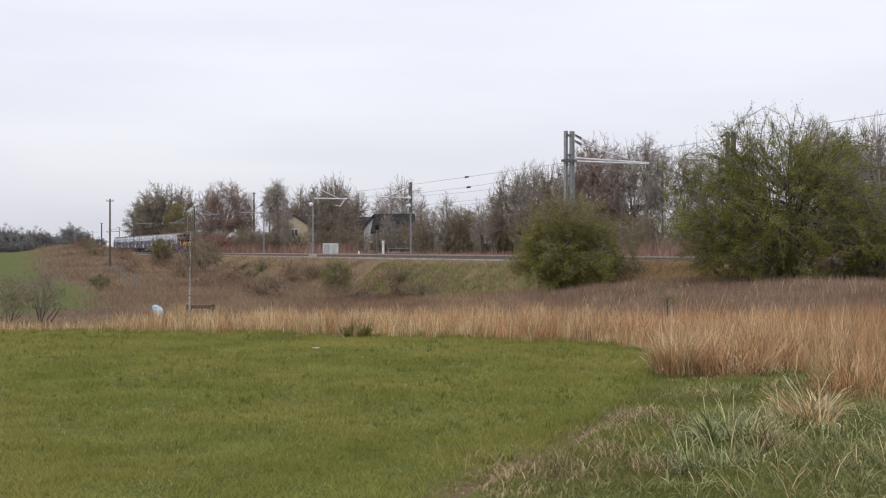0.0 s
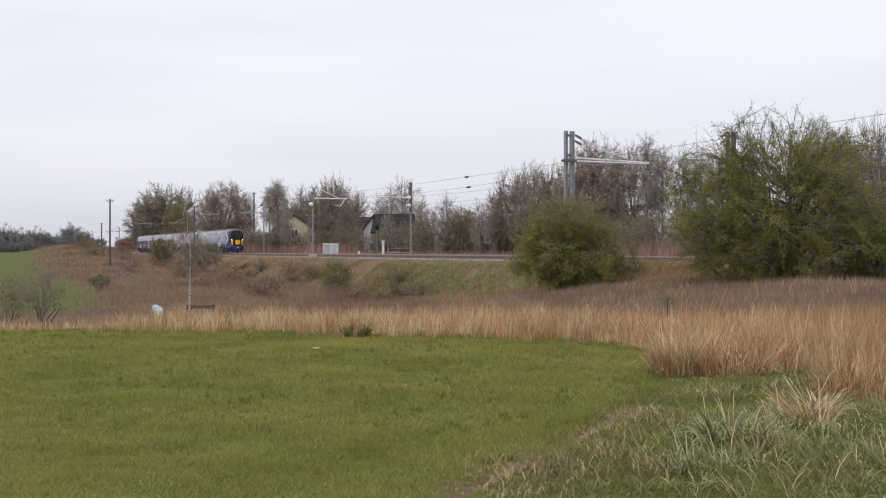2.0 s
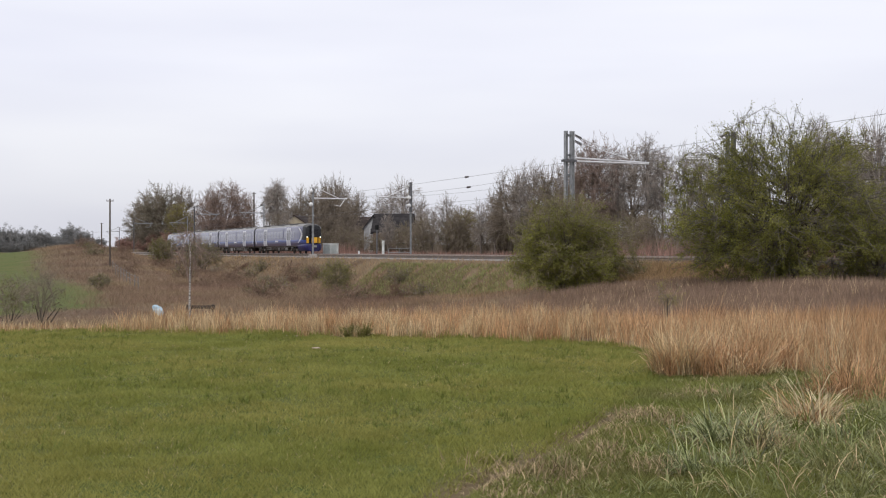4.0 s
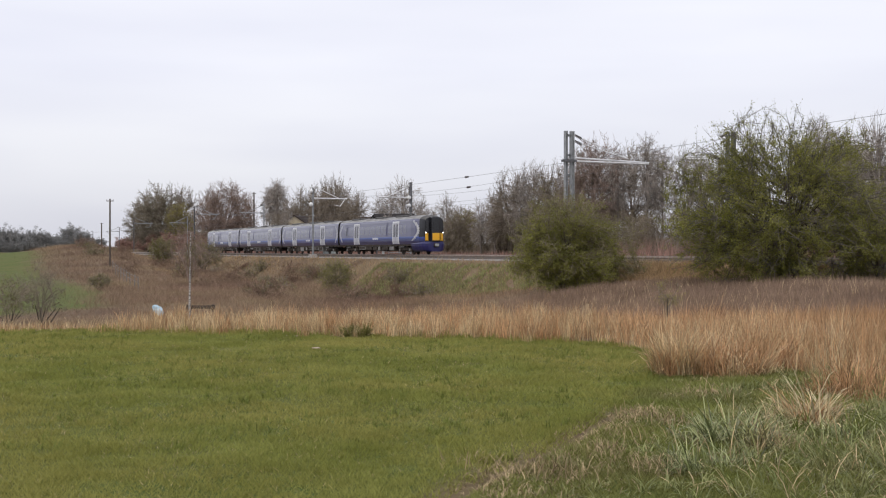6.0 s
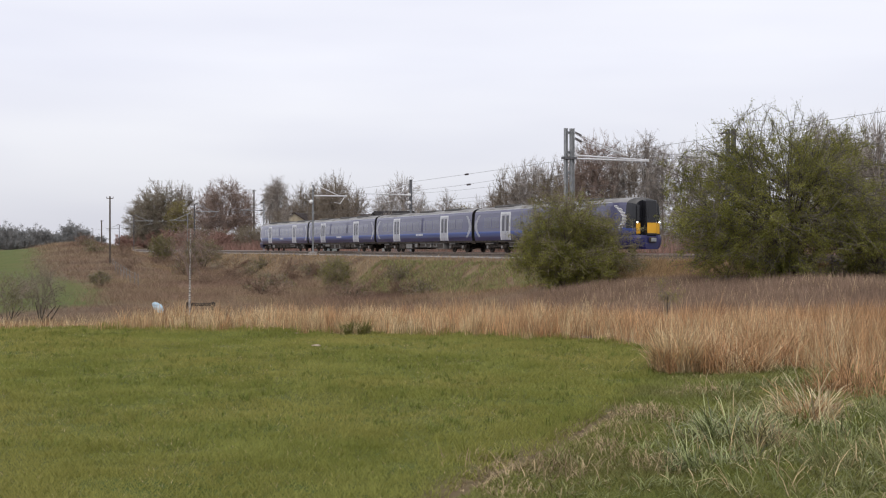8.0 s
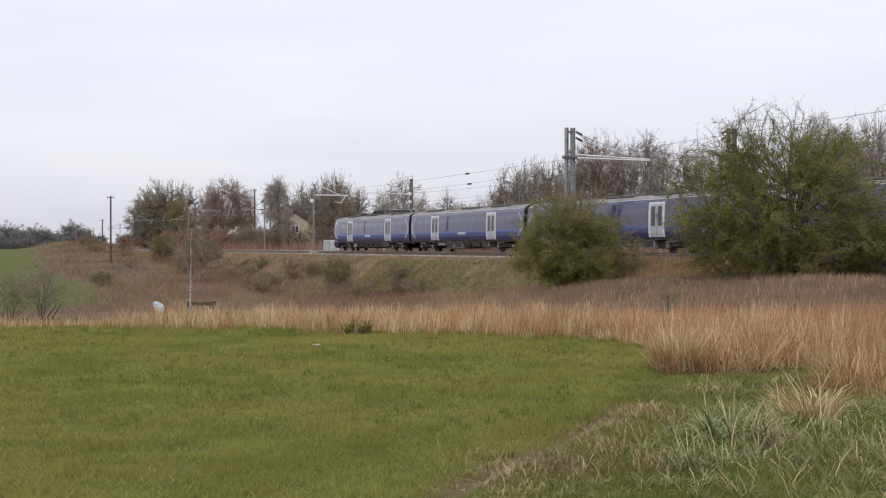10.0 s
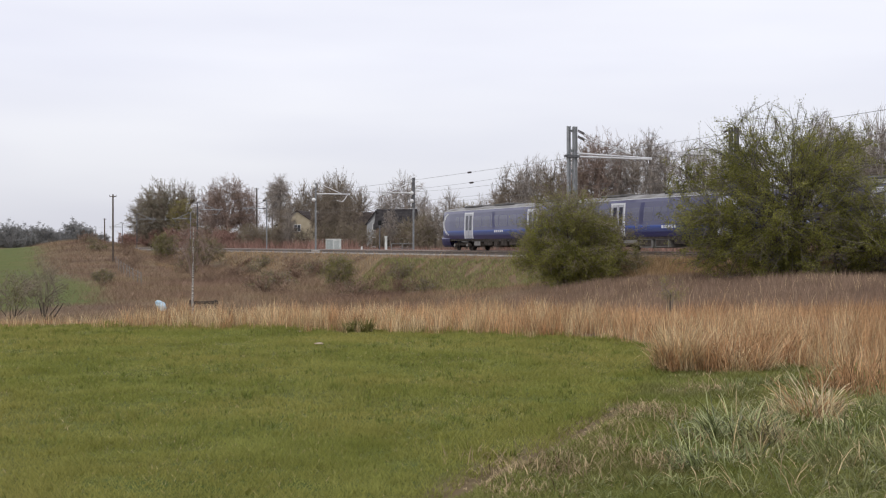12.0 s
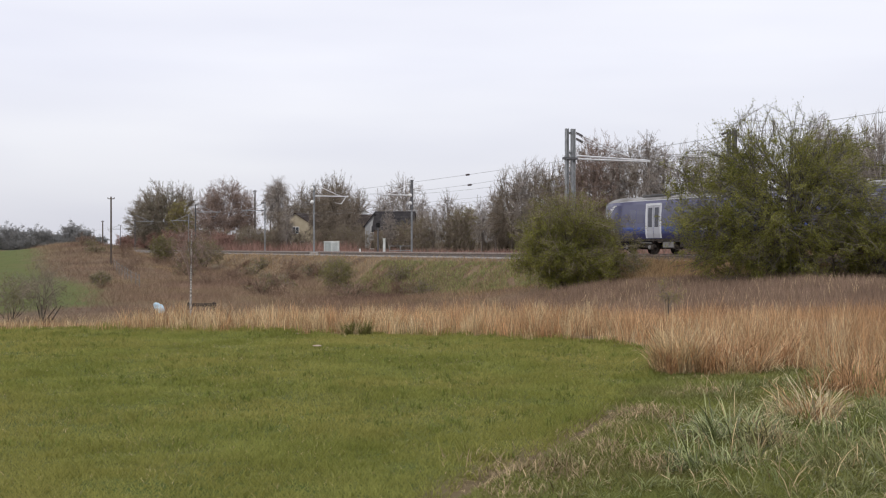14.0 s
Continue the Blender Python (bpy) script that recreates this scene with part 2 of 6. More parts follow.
def box(bm, x0, x1, y0, y1, z0, z1, bevel=0.0, m=None):
    mat4 = Matrix.Translation(((x0 + x1) / 2, (y0 + y1) / 2, (z0 + z1) / 2)) @ Matrix.Diagonal((x1 - x0, y1 - y0, z1 - z0, 1))
    if m is not None:
        mat4 = m @ mat4
    made = bmesh.ops.create_cube(bm, size=1, matrix=mat4)
    if bevel:
        edges = list({e for v in made["verts"] for e in v.link_edges})
        bmesh.ops.bevel(bm, geom=edges, offset=bevel, segments=1, affect="EDGES")
    return bm


def rod(bm, a, b, r0, r1=None, sides=8):
    a, b = Vector(a), Vector(b)
    q = (b - a).to_track_quat("Z", "Y").to_matrix().to_4x4()
    bmesh.ops.create_cone(bm, cap_ends=True, segments=sides, radius1=r0, radius2=r0 if r1 is None else r1, depth=(b - a).length,
                          matrix=Matrix.Translation((a + b) / 2) @ q)
    return bm


def tubes(P, R, sides=4):
    """Tapered tubes along the lines P (n, k, 3) with the radii R (n, k)."""
    n, k, _ = P.shape
    d = np.gradient(P, axis=1)
    d /= np.linalg.norm(d, axis=2, keepdims=True) + 1e-9
    ref = np.where(np.abs(d[..., 2:3]) > 0.9, np.array([1.0, 0, 0]), np.array([0, 0, 1.0]))
    u = np.cross(d, ref)
    u /= np.linalg.norm(u, axis=2, keepdims=True) + 1e-9
    w = np.cross(d, u)
    ang = np.arange(sides) * 2 * np.pi / sides
    ring = P[:, :, None, :] + R[:, :, None, None] * (np.cos(ang)[None, None, :, None] * u[:, :, None, :] + np.sin(ang)[None, None, :, None] * w[:, :, None, :])
    V = ring.reshape(-1, 3)
    i, j, s = np.meshgrid(np.arange(n), np.arange(k - 1), np.arange(sides), indexing="ij")
    a = ((i * k + j) * sides + s).ravel()
    b = ((i * k + j) * sides + (s + 1) % sides).ravel()
    F = np.stack([a, b, b + sides, a + sides], axis=1)
    return V, F


def blades(rng, base, h, w, lean, curl=0.5, wind=(0, 0)):
    """Bent tapering blades, three triangles each, standing on the points base (n, 3)."""
    n = len(base)
    yaw = rng.uniform(0, 2 * np.pi, n)
    side = np.stack([np.cos(yaw), np.sin(yaw), np.zeros(n)], 1) * (w / 2)[:, None]
    la = rng.uniform(0, 2 * np.pi, n)
    lv = np.stack([np.cos(la) * lean + wind[0] * h, np.sin(la) * lean + wind[1] * h, np.zeros(n)], 1)
    up = np.array([0, 0, 1.0])
    mid = base + up * (h * 0.55)[:, None] + lv * (1 - curl) * 0.6
    tip = base + up * h[:, None] + lv
    V = np.stack([base - side, base + side, mid + side * 0.75, mid - side * 0.75, tip], 1).reshape(-1, 3)
    o = np.arange(n)[:, None] * 5
    F = np.concatenate([o + np.array([[0, 1, 2]]), o + np.array([[0, 2, 3]]), o + np.array([[3, 2, 4]])], 0)
    return V, F


def spears(rng, base, h, w, lean):
    """Straight single-triangle blades standing on the points base (n, 3)."""
    n = len(base)
    yaw, la = rng.uniform(0, 2 * np.pi, n), rng.uniform(0, 2 * np.pi, n)
    side = np.stack([np.cos(yaw), np.sin(yaw), np.zeros(n)], 1) * (w / 2)[:, None]
    tip = base + np.stack([np.cos(la) * lean, np.sin(la) * lean, h], 1)
    V = np.stack([base - side, base + side, tip], 1).reshape(-1, 3)
    return V, np.arange(n)[:, None] * 3 + np.array([[0, 1, 2]])


def fountain(rng, base, L, w, spread, a=None):
    """Arching blades that spring from the points base (n, 3), of the lengths L."""
    n = len(base)
    a = rng.uniform(0, 2 * np.pi, n) if a is None else a
    th = np.abs(rng.normal(0, spread * 0.65, n)) + spread * 0.32
    out = np.stack([np.cos(a), np.sin(a), np.zeros(n)], 1)
    up = np.array([0, 0, 1.0])
    def way(k):
        t = np.minimum(th * k, 2.0)[:, None]
        return out * np.sin(t) + up * np.cos(t)
    tw = a + np.pi / 2 + rng.normal(0, 0.5, n)
    side = np.stack([np.cos(tw), np.sin(tw), np.zeros(n)], 1) * (w / 2)[:, None]
    m1 = base + way(0.7) * (L * 0.45)[:, None]
    m2 = m1 + way(1.25) * (L * 0.32)[:, None]
    tip = m2 + way(1.9) * (L * 0.25)[:, None]
    V = np.stack([base - side, base + side, m1 - side, m1 + side, m2 - side * 0.7, m2 + side * 0.7, tip], 1).reshape(-1, 3)
    V[:, 2] = np.maximum(V[:, 2], np.repeat(base[:, 2] + 0.005, 7))
    o = np.arange(n)[:, None] * 7
    F = np.concatenate([o + np.array([[i, j, k]]) for i, j, k in ((0, 1, 3), (0, 3, 2), (2, 3, 5), (2, 5, 4), (4, 5, 6))], 0)
    return V, F


def leaves(rng, C, size):
    """Small kite-shaped leaves at the points C (n, 3), turned at random."""
    n = len(C)
    a = rng.normal(size=(n, 3))
    a /= np.linalg.norm(a, axis=1, keepdims=True)
    b = np.cross(a, rng.normal(size=(n, 3)))
    b /= np.linalg.norm(b, axis=1, keepdims=True)
    s = (size * rng.uniform(0.6, 1.3, n))[:, None]
    V = np.stack([C, C + a * s * 0.5 + b * s * 0.32, C + a * s, C + a * s * 0.5 - b * s * 0.32], 1).reshape(-1, 3)
    F = np.arange(n)[:, None] * 4 + np.array([[0, 1, 2, 3]])
    return V, F


def joined(pieces):
    Vs, Fs, o = [], [], 0
    for V, F in pieces:
        Vs.append(V)
        Fs.append(F + o)
        o += len(V)
    return np.concatenate(Vs), np.concatenate(Fs)


# ---------------------------------------------------------------- the line of the railway and the lie of the land
P0, HEAD, K0, K1 = Vector((2.6622, 98.473)), -1.1501, 8.61e-5, 1.57e-7
U0, N0 = (math.cos(HEAD), math.sin(HEAD)), (-math.sin(HEAD), math.cos(HEAD))
RAIL_Z = EYE - 0.372


def line_xy(s, d=0.0):
    """The place s metres along the near track and d metres to its field side (arrays or numbers)."""
    lat = K0 * s * s / 2 + K1 * s ** 3 / 6 - d
    return P0.x + U0[0] * s + N0[0] * lat, P0.y + U0[1] * s + N0[1] * lat


def heading(s):
    return HEAD + K0 * s + K1 * s * s / 2


def line_sd(x, y):
    s = (x - P0.x) * U0[0] + (y - P0.y) * U0[1]
    lat = K0 * s * s / 2 + K1 * s ** 3 / 6
    return s, lat - ((x - P0.x) * N0[0] + (y - P0.y) * N0[1])


def sst(a, b, v):
    t = np.clip((v - a) / (b - a), 0, 1)
    return t * t * (3 - 2 * t)


REED_X, REED_Y = (-30, -8, -3, 0, 2.2, 3.2, 3.6, 5.0, 9), (23.0, 22.6, 21.7, 21.0, 20.0, 18.8, 16.0, 13.8, 13.3)
EDGE_Y, EDGE_X = (5.0, 7.8, 9.0, 10.9, 14.3, 18.8, 22), (-1.0, 0.15, 0.75, 1.5, 2.6, 3.4, 4.2)
HOLLOW_Y, HOLLOW_X = (54, 60, 66, 80, 96, 108, 140, 180, 215, 260), (-25, -22, -20, -23.4, -28.5, -36, -49.5, -63.5, -76, -80)
LATTICE = np.random.default_rng(77).random((256, 256))


def patches(x, y, f=0.35, seed=0.0):
    """Smooth uneven patches between 0 and 1, with a finer octave."""
    out = 0.0
    for k, a in ((1.0, 0.65), (2.7, 0.35)):
        u, v = np.asarray(x) * f * k + seed * 17.3 + 500, np.asarray(y) * f * k + seed * 7.1 + 500
        i, j = np.floor(u).astype(int), np.floor(v).astype(int)
        p, q = u - i, v - j
        p, q = p * p * (3 - 2 * p), q * q * (3 - 2 * q)
        i0, i1, j0, j1 = i % 256, (i + 1) % 256, j % 256, (j + 1) % 256
        out = out + a * ((LATTICE[i0, j0] * (1 - p) + LATTICE[i1, j0] * p) * (1 - q) + (LATTICE[i0, j1] * (1 - p) + LATTICE[i1, j1] * p) * q)
    return out


def land(x, y):
    x, y = np.asarray(x, dtype=float), np.asarray(y, dtype=float)
    s, d = line_sd(x, y)
    foot = -1.8 - 0.5 * sst(-16, -8, x) + 2.6 * sst(-8, 17, x)
    near = foot * sst(23, 37 + 10 * sst(-5, 12, x), y)
    near = near + sst(75, 215, y) * 2.75 * sst(14, 30, d)
    near = near + 0.07 * (patches(x, y, 0.5, 9.0) - 0.5) + 0.25 * (patches(x, y, 0.12, 5.0) - 0.5) * sst(30, 45, y)
    rut = np.exp(-((x - np.interp(y, EDGE_Y, EDGE_X) - 0.06) / 0.13) ** 2) * sst(12.5, 10.5, y) * sst(5.0, 6.0, y)
    near = near - 0.075 * rut * (0.4 + patches(x, y, 1.5, 21.0))
    knoll = np.exp(-((s + 100) / 42) ** 2 - ((d - 19) / 8.5) ** 2)
    near = near + 3.4 * knoll
    far = 0.75 + 0.8 * sst(25, 120, -d) + 2.0 * sst(-120, -240, s) * sst(8, 18, -d)
    bank = 1 - sst(4.2, 10.0 - 2.5 * sst(0, 50, s), d)
    z = near * (1 - bank) + 0.82 * bank
    return np.where(d < -6, 0.75 + (far - 0.75) * sst(6, 12, -d), z)


def ground_z(x, y):
    return float(land(x, y))


def build_ground():
    xs = np.concatenate([-np.geomspace(2500, 130, 14), np.arange(-120, -30, 2.5), np.arange(-30, -3, 0.75), np.arange(-3, -1.2, 0.25), np.arange(-1.2, 2.6, 0.1), np.arange(2.6, 6, 0.25), np.arange(6, 32, 0.75), np.arange(32, 120, 4), np.geomspace(125, 2500, 14)])
    ys = np.concatenate([-np.geomspace(400, 8, 8), np.arange(-4, 5, 0.7), np.arange(5, 20, 0.3), np.arange(20, 40, 0.7), np.arange(40, 130, 1.25), np.arange(130, 300, 3.5), np.geomspace(310, 3000, 16)])
    X, Y = np.meshgrid(xs, ys, indexing="xy")
    Z = land(X, Y)
    V = np.stack([X, Y, Z], -1).reshape(-1, 3)
    nx, ny = len(xs), len(ys)
    i, j = np.meshgrid(np.arange(nx - 1), np.arange(ny - 1), indexing="xy")
    a = (j * nx + i).ravel()
    F = np.stack([a, a + 1, a + nx + 1, a + nx], 1)
    m = ground_material()
    me = mesh_tris("ground", V, F, m, smooth=True)
    s, d = line_sd(V[:, 0], V[:, 1])
    x, y = V[:, 0], V[:, 1]
    scrub = sst(-0.5, 1.0, y - np.interp(x, REED_X, REED_Y))
    worn = np.abs(x - np.interp(y, EDGE_Y, EDGE_X) - 0.12)
    scrub = np.maximum(scrub, 0.9 * (1 - sst(0.1, 0.42, worn)) * sst(12.5, 10.5, y) * sst(4.6, 5.6, y))
    valley = sst(54, 58, y) * sst(1.0, -1.5, x - np.interp(y, HOLLOW_Y, HOLLOW_X) + 2 * (patches(x, y, 0.2, 8.0) - 0.5))
    valley = np.where(y > 215, sst(30, 60, d), valley)
    at = me.attributes.new("scrub", "FLOAT", "POINT")
    at.data.foreach_set("value", np.clip(scrub * (1 - valley), 0, 1).astype(np.float32))
    return tagged(new("ground", me), "mown green field running into brown scrub and railway bank", "ground", kind="structure")


def ground_material():
    m = material("turf", (0.065, 0.090, 0.017), (0.115, 0.135, 0.032), 2.2, 0.9, 0.6, stain=(0.12, 0.118, 0.034), stain_scale=0.3)
    n, l = m.node_tree.nodes, m.node_tree.links
    p = n["Principled BSDF"]
    turf = p.inputs["Base Color"].links[0].from_socket
    co = n.new("ShaderNodeTexCoord")
    t, r, mx, at = n.new("ShaderNodeTexNoise"), n.new("ShaderNodeValToRGB"), n.new("ShaderNodeMix"), n.new("ShaderNodeAttribute")
    t.inputs["Scale"].default_value, t.inputs["Detail"].default_value, t.inputs["Roughness"].default_value = 0.35, 8, 0.7
    l.new(co.outputs["Object"], t.inputs["Vector"])
    r.color_ramp.elements[0].position, r.color_ramp.elements[0].color = 0.3, (0.085, 0.055, 0.035, 1)
    r.color_ramp.elements[1].position, r.color_ramp.elements[1].color = 0.72, (0.26, 0.205, 0.115, 1)
    e = r.color_ramp.elements.new(0.5)
    e.color = (0.165, 0.115, 0.070, 1)
    l.new(t.outputs["Fac"], r.inputs["Fac"])
    at.attribute_name = "scrub"
    mx.data_type = "RGBA"
    l.new(at.outputs["Fac"], mx.inputs["Factor"])
    l.new(turf, mx.inputs["A"])
    l.new(r.outputs["Color"], mx.inputs["B"])
    l.new(mx.outputs["Result"], p.inputs["Base Color"])
    return m


build_ground()


# ---------------------------------------------------------------- track
def strip(name, ss, profile, mat, label, category):
    """A long solid that follows the line; profile: closed list of (offset to the field side, height)."""
    V = []
    for s in ss:
        for d, z in profile:
            x, y = line_xy(s, d)
            V.append((x, y, z))
    k, F = len(profile), []
    for i in range(len(ss) - 1):
        for j in range(k):
            F.append((i * k + j, i * k + (j + 1) % k, (i + 1) * k + (j + 1) % k, (i + 1) * k + j))
    me = mesh_tris(name, V, F, mat)
    return tagged(new(name, me), label, category, kind="structure")


def build_track():
    ss = np.arange(-620, 131, 10.0)
    b = RAIL_Z - 0.17
    strip("ballast_bed", ss, [(3.3, b - 0.42), (2.0, b), (-5.6, b), (-7.0, b - 0.45)], M_BALLAST, "grey stone ballast bed under the two tracks", "ballast")
    for c in (0.0, -3.4):
        for o in (0.7525, -0.7525):
            strip("rail", ss, [(c + o - 0.07, b + 0.01), (c + o - 0.035, RAIL_Z), (c + o + 0.035, RAIL_Z), (c + o + 0.07, b + 0.01)], M_RAIL,
                  "steel running rail, rusty sides", "rail")
    strip("cable_trough", ss, [(3.98, 0.74), (3.98, 0.94), (3.72, 0.94), (3.72, 0.74)], M_CONCRETE, "pale concrete cable trough beside the track", "cable trough")
    bm = bmesh.new()
    for s in np.arange(-160, 100, 0.7):
        for c in (0.0, -3.4):
            x, y = line_xy(s, c)
            box(bm, -0.13, 0.13, -1.25, 1.25, b - 0.08, b + 0.03, m=pose(x, y, 0, 0, 0, math.degrees(heading(s))))
    tagged(part("sleepers", bm, M_SLEEPER), "grey concrete sleepers in the ballast", "sleepers", kind="stuff")


build_track()


# ---------------------------------------------------------------- overhead line
def mast_frame(s, d):
    x, y = line_xy(s, d)
    return pose(x, y, 0, 0, 0, math.degrees(heading(s)))


def wire_line(name, pts, r, label):
    P = np.array(pts, dtype=float)[None]
    V, F = tubes(P, np.full(P.shape[:2], r), 4)
    return tagged(new(name, mesh_tris(name, V, F, M_WIRE)), label, "wire")


def cantilever(parent, y0, y1, z, mat=M_TUBE):
    """An arm across the track from the mast at y0 to the wire at y1, with stay, drop tube and insulators."""
    sg = 1 if y1 > y0 else -1
    part("arm_tube", rod(bmesh.new(), (0, y0 + sg * 0.15, z), (0, y1 + sg * 0.7, z + 0.02), 0.075), mat, parent, "bright aluminium arm tube")
    part("stay_tube", rod(bmesh.new(), (0, y0 + sg * 0.15, z + 1.3), (0, y1 - sg * 0.3, z + 0.05), 0.05), mat, parent)
    bm = rod(bmesh.new(), (0, y1 + sg * 0.45, z), (0, y1 - sg * 0.15, z - 0.85), 0.045)
    rod(bm, (0, y1 - sg * 0.15, z - 0.85), (0, y1 - sg * 0.9, z - 0.72), 0.03)
    part("registration_arm", bm, mat, parent)
    for zz in (z, z + 1.3):
        bm = bmesh.new()
        for i in range(5):
            a = y0 + sg * (0.22 + i * 0.09)
            rod(bm, (0, a, zz), (0, a + sg * 0.05, zz), 0.12, 0.07, 10)
        part("insulator", bm, M_WHITE if mat is M_TUBE else M_INSUL, parent, "ribbed insulator")


def single_mast(s, d, top, arm_to, arm_z, mat=M_STEEL, lamp=True, fittings=(0.4, 1.9)):
    """A mast s metres along the line and d metres to the field side, with an arm over the track."""
    x, y = line_xy(s, d)
    base = ground_z(x, y)
    ob = thing("line_mast", "grey steel overhead line mast with a bright cantilever arm", "mast", mast_frame(s, d), "overhead line masts")
    bm = box(bmesh.new(), -0.075, 0.075, -0.085, -0.07, base - 0.1, top)
    box(bm, -0.075, 0.075, 0.07, 0.085, base - 0.1, top)
    box(bm, -0.012, 0.012, -0.07, 0.07, base - 0.1, top)
    part("column", bm, mat, ob)
    part("footing", box(bmesh.new(), -0.4, 0.4, -0.4, 0.4, base - 0.3, base + 0.35, 0.04), M_CONCRETE, ob, "concrete footing")
    cantilever(ob, 0.0, arm_to, arm_z, M_TUBE if lamp else M_STEEL)
    if lamp:
        for zz in (top - fittings[0], top - fittings[1]):
            bm = bmesh.new()
            bmesh.ops.create_uvsphere(bm, u_segments=10, v_segments=6, radius=0.24, matrix=pose(0.1, -0.25, zz))
            part("balance_fitting", bm, M_WHITE, ob, "pale round fitting")
    return ob


def twin_mast(s, d, top, arm_to, arm_z, mat, tube):
    x, y = line_xy(s, d)
    base = ground_z(x, y)
    ob = thing("twin_mast", "twin-column grey steel anchor mast with cantilever booms", "mast", mast_frame(s, d), "overhead line masts")
    for c, hw in ((-0.25, 0.09), (0.23, 0.13)):
        bm = box(bmesh.new(), -0.13, 0.13, c - hw, c - hw + 0.025, base - 0.1, top)
        box(bm, -0.13, 0.13, c + hw - 0.025, c + hw, base - 0.1, top)
        box(bm, -0.015, 0.015, c - hw + 0.025, c + hw - 0.025, base - 0.1, top)
        part("column", bm, mat, ob)
    for z in np.arange(top - 0.25, base + 0.6, -1.35):
        part("batten", box(bmesh.new(), -0.15, -0.132, -0.26, 0.26, z - 0.12, z + 0.05), mat, ob)
    part("bracket", box(bmesh.new(), -0.2, 0.2, -0.5, 0.5, arm_z - 0.06, arm_z + 0.1), M_STEEL_DARK, ob)
    part("footing", box(bmesh.new(), -0.6, 0.6, -0.8, 0.8, base - 0.3, base + 0.3, 0.04), M_CONCRETE, ob, "concrete footing")
    sg = 1 if arm_to > 0 else -1
    for dz in (0.0, 0.22):
        part("boom_tube", rod(bmesh.new(), (0.1, sg * 0.4, arm_z + dz), (0.1, arm_to, arm_z + dz * 0.3), 0.06), tube, ob)
    for dz in (1.35, 1.75):
        part("stay", rod(bmesh.new(), (0.1, sg * 0.35, arm_z + dz), (0.1, sg * 0.35 + (arm_to - sg * 0.35) * 0.72, arm_z + 0.3), 0.035), tube, ob)
        bm = bmesh.new()
        for i in range(5):
            a = sg * (0.45 + i * 0.1)
            rod(bm, (0.1, a, arm_z + dz - i * 0.04), (0.1, a + sg * 0.06, arm_z + dz - i * 0.04), 0.1, 0.06, 8)
        part("insulator", bm, M_INSUL, ob, "ribbed insulator")
    return ob


def build_overhead():
    # field side masts reach over the near track (+y is away from the field), far side masts come back over the far track
    single_mast(-35.2, 3.4, 8.75, 3.4, 7.55)
    single_mast(-101.4, 3.4, 9.0, 3.4, 7.7, M_STEEL_DARK, lamp=False)
    single_mast(-168.6, 3.4, 8.9, 3.4, 7.6, M_STEEL_DARK, lamp=False)
    single_mast(-300.0, 3.4, 8.6, 3.4, 7.4, lamp=False)
    single_mast(-380.0, 3.4, 8.6, 3.4, 7.4, lamp=False)
    mast = single_mast(-30.3, -6.6, 9.2, -3.2, 7.6, fittings=(1.6, 2.5))
    part("weight_guide", box(bmesh.new(), -0.13, 0.13, -0.14, 0.14, 6.0, 9.35, 0.02), M_STEEL_DARK, mast, "dark upper weight guide")
    single_mast(-94.3, -6.6, 9.3, -3.2, 7.8, lamp=False)
    single_mast(-159.1, -6.6, 8.8, -3.2, 7.6, lamp=False)
    single_mast(-270.0, -6.6, 8.8, -3.2, 7.5, M_STEEL_DARK, lamp=False)
    single_mast(-345.0, -6.6, 8.8, -3.2, 7.5, M_STEEL_DARK, lamp=False)
    twin_mast(21.6, 3.2, 9.75, 6.4, 7.7, M_STEEL, M_TUBE)
    twin_mast(26.0, -6.9, 9.7, -4.6, 7.75, M_STEEL_DARK, M_TUBE)
    for c in (0.0, -3.4):
        supports = (-600, -460, -380, -300, -240, -178, -107, -35.2, 21.6, 75, 130)
        contact = [(*line_xy(s, c), RAIL_Z + 4.75) for s in np.arange(-600, 131, 10.0)]
        wire_line("contact_wire", contact, 0.008, "thin dark contact wire over the track")
        cat = []
        for a, b in zip(supports, supports[1:]):
            for t in np.linspace(0, 1, 8)[:-1]:
                cat.append((*line_xy(a + (b - a) * t, c), RAIL_Z + 6.6 - 0.72 * 4 * t * (1 - t) * min(1, (b - a) / 60)))
        wire_line("catenary_wire", cat, 0.010, "thin dark catenary wire hanging between the masts")
    feed = [(*line_xy(s, 0.1), 8.05 + 0.0001 * (s + 5) ** 2) for s in np.arange(-100, 71, 10.0)]
    wire_line("feeder_wire", feed, 0.012, "thin dark feeder wire along the masts")
    for s, d, z in ((-1.2, 0.1, 8.05), (-1.0, 0.0, 7.15)):
        x, y = line_xy(s, d)
        ob = thing("section_insulator", "small dark insulator hung in an overhead wire", "insulator", pose(x, y, z, 0, 0, math.degrees(heading(s))), "wire insulators")
        bm = rod(bmesh.new(), (-0.4, 0, 0), (0.4, 0, 0), 0.04)
        for k in range(6):
            rod(bm, (-0.3 + k * 0.11, 0, 0), (-0.25 + k * 0.11, 0, 0), 0.085, 0.06, 10)
        part("insulator_body", bm, M_INSUL, ob)


build_overhead()


# ---------------------------------------------------------------- trees and shrubs
def bezier(A, B, C, k):
    t = np.linspace(0, 1, k)[None, :, None]
    return (1 - t) ** 2 * A[:, None] + 2 * t * (1 - t) * B[:, None] + t * t * C[:, None]


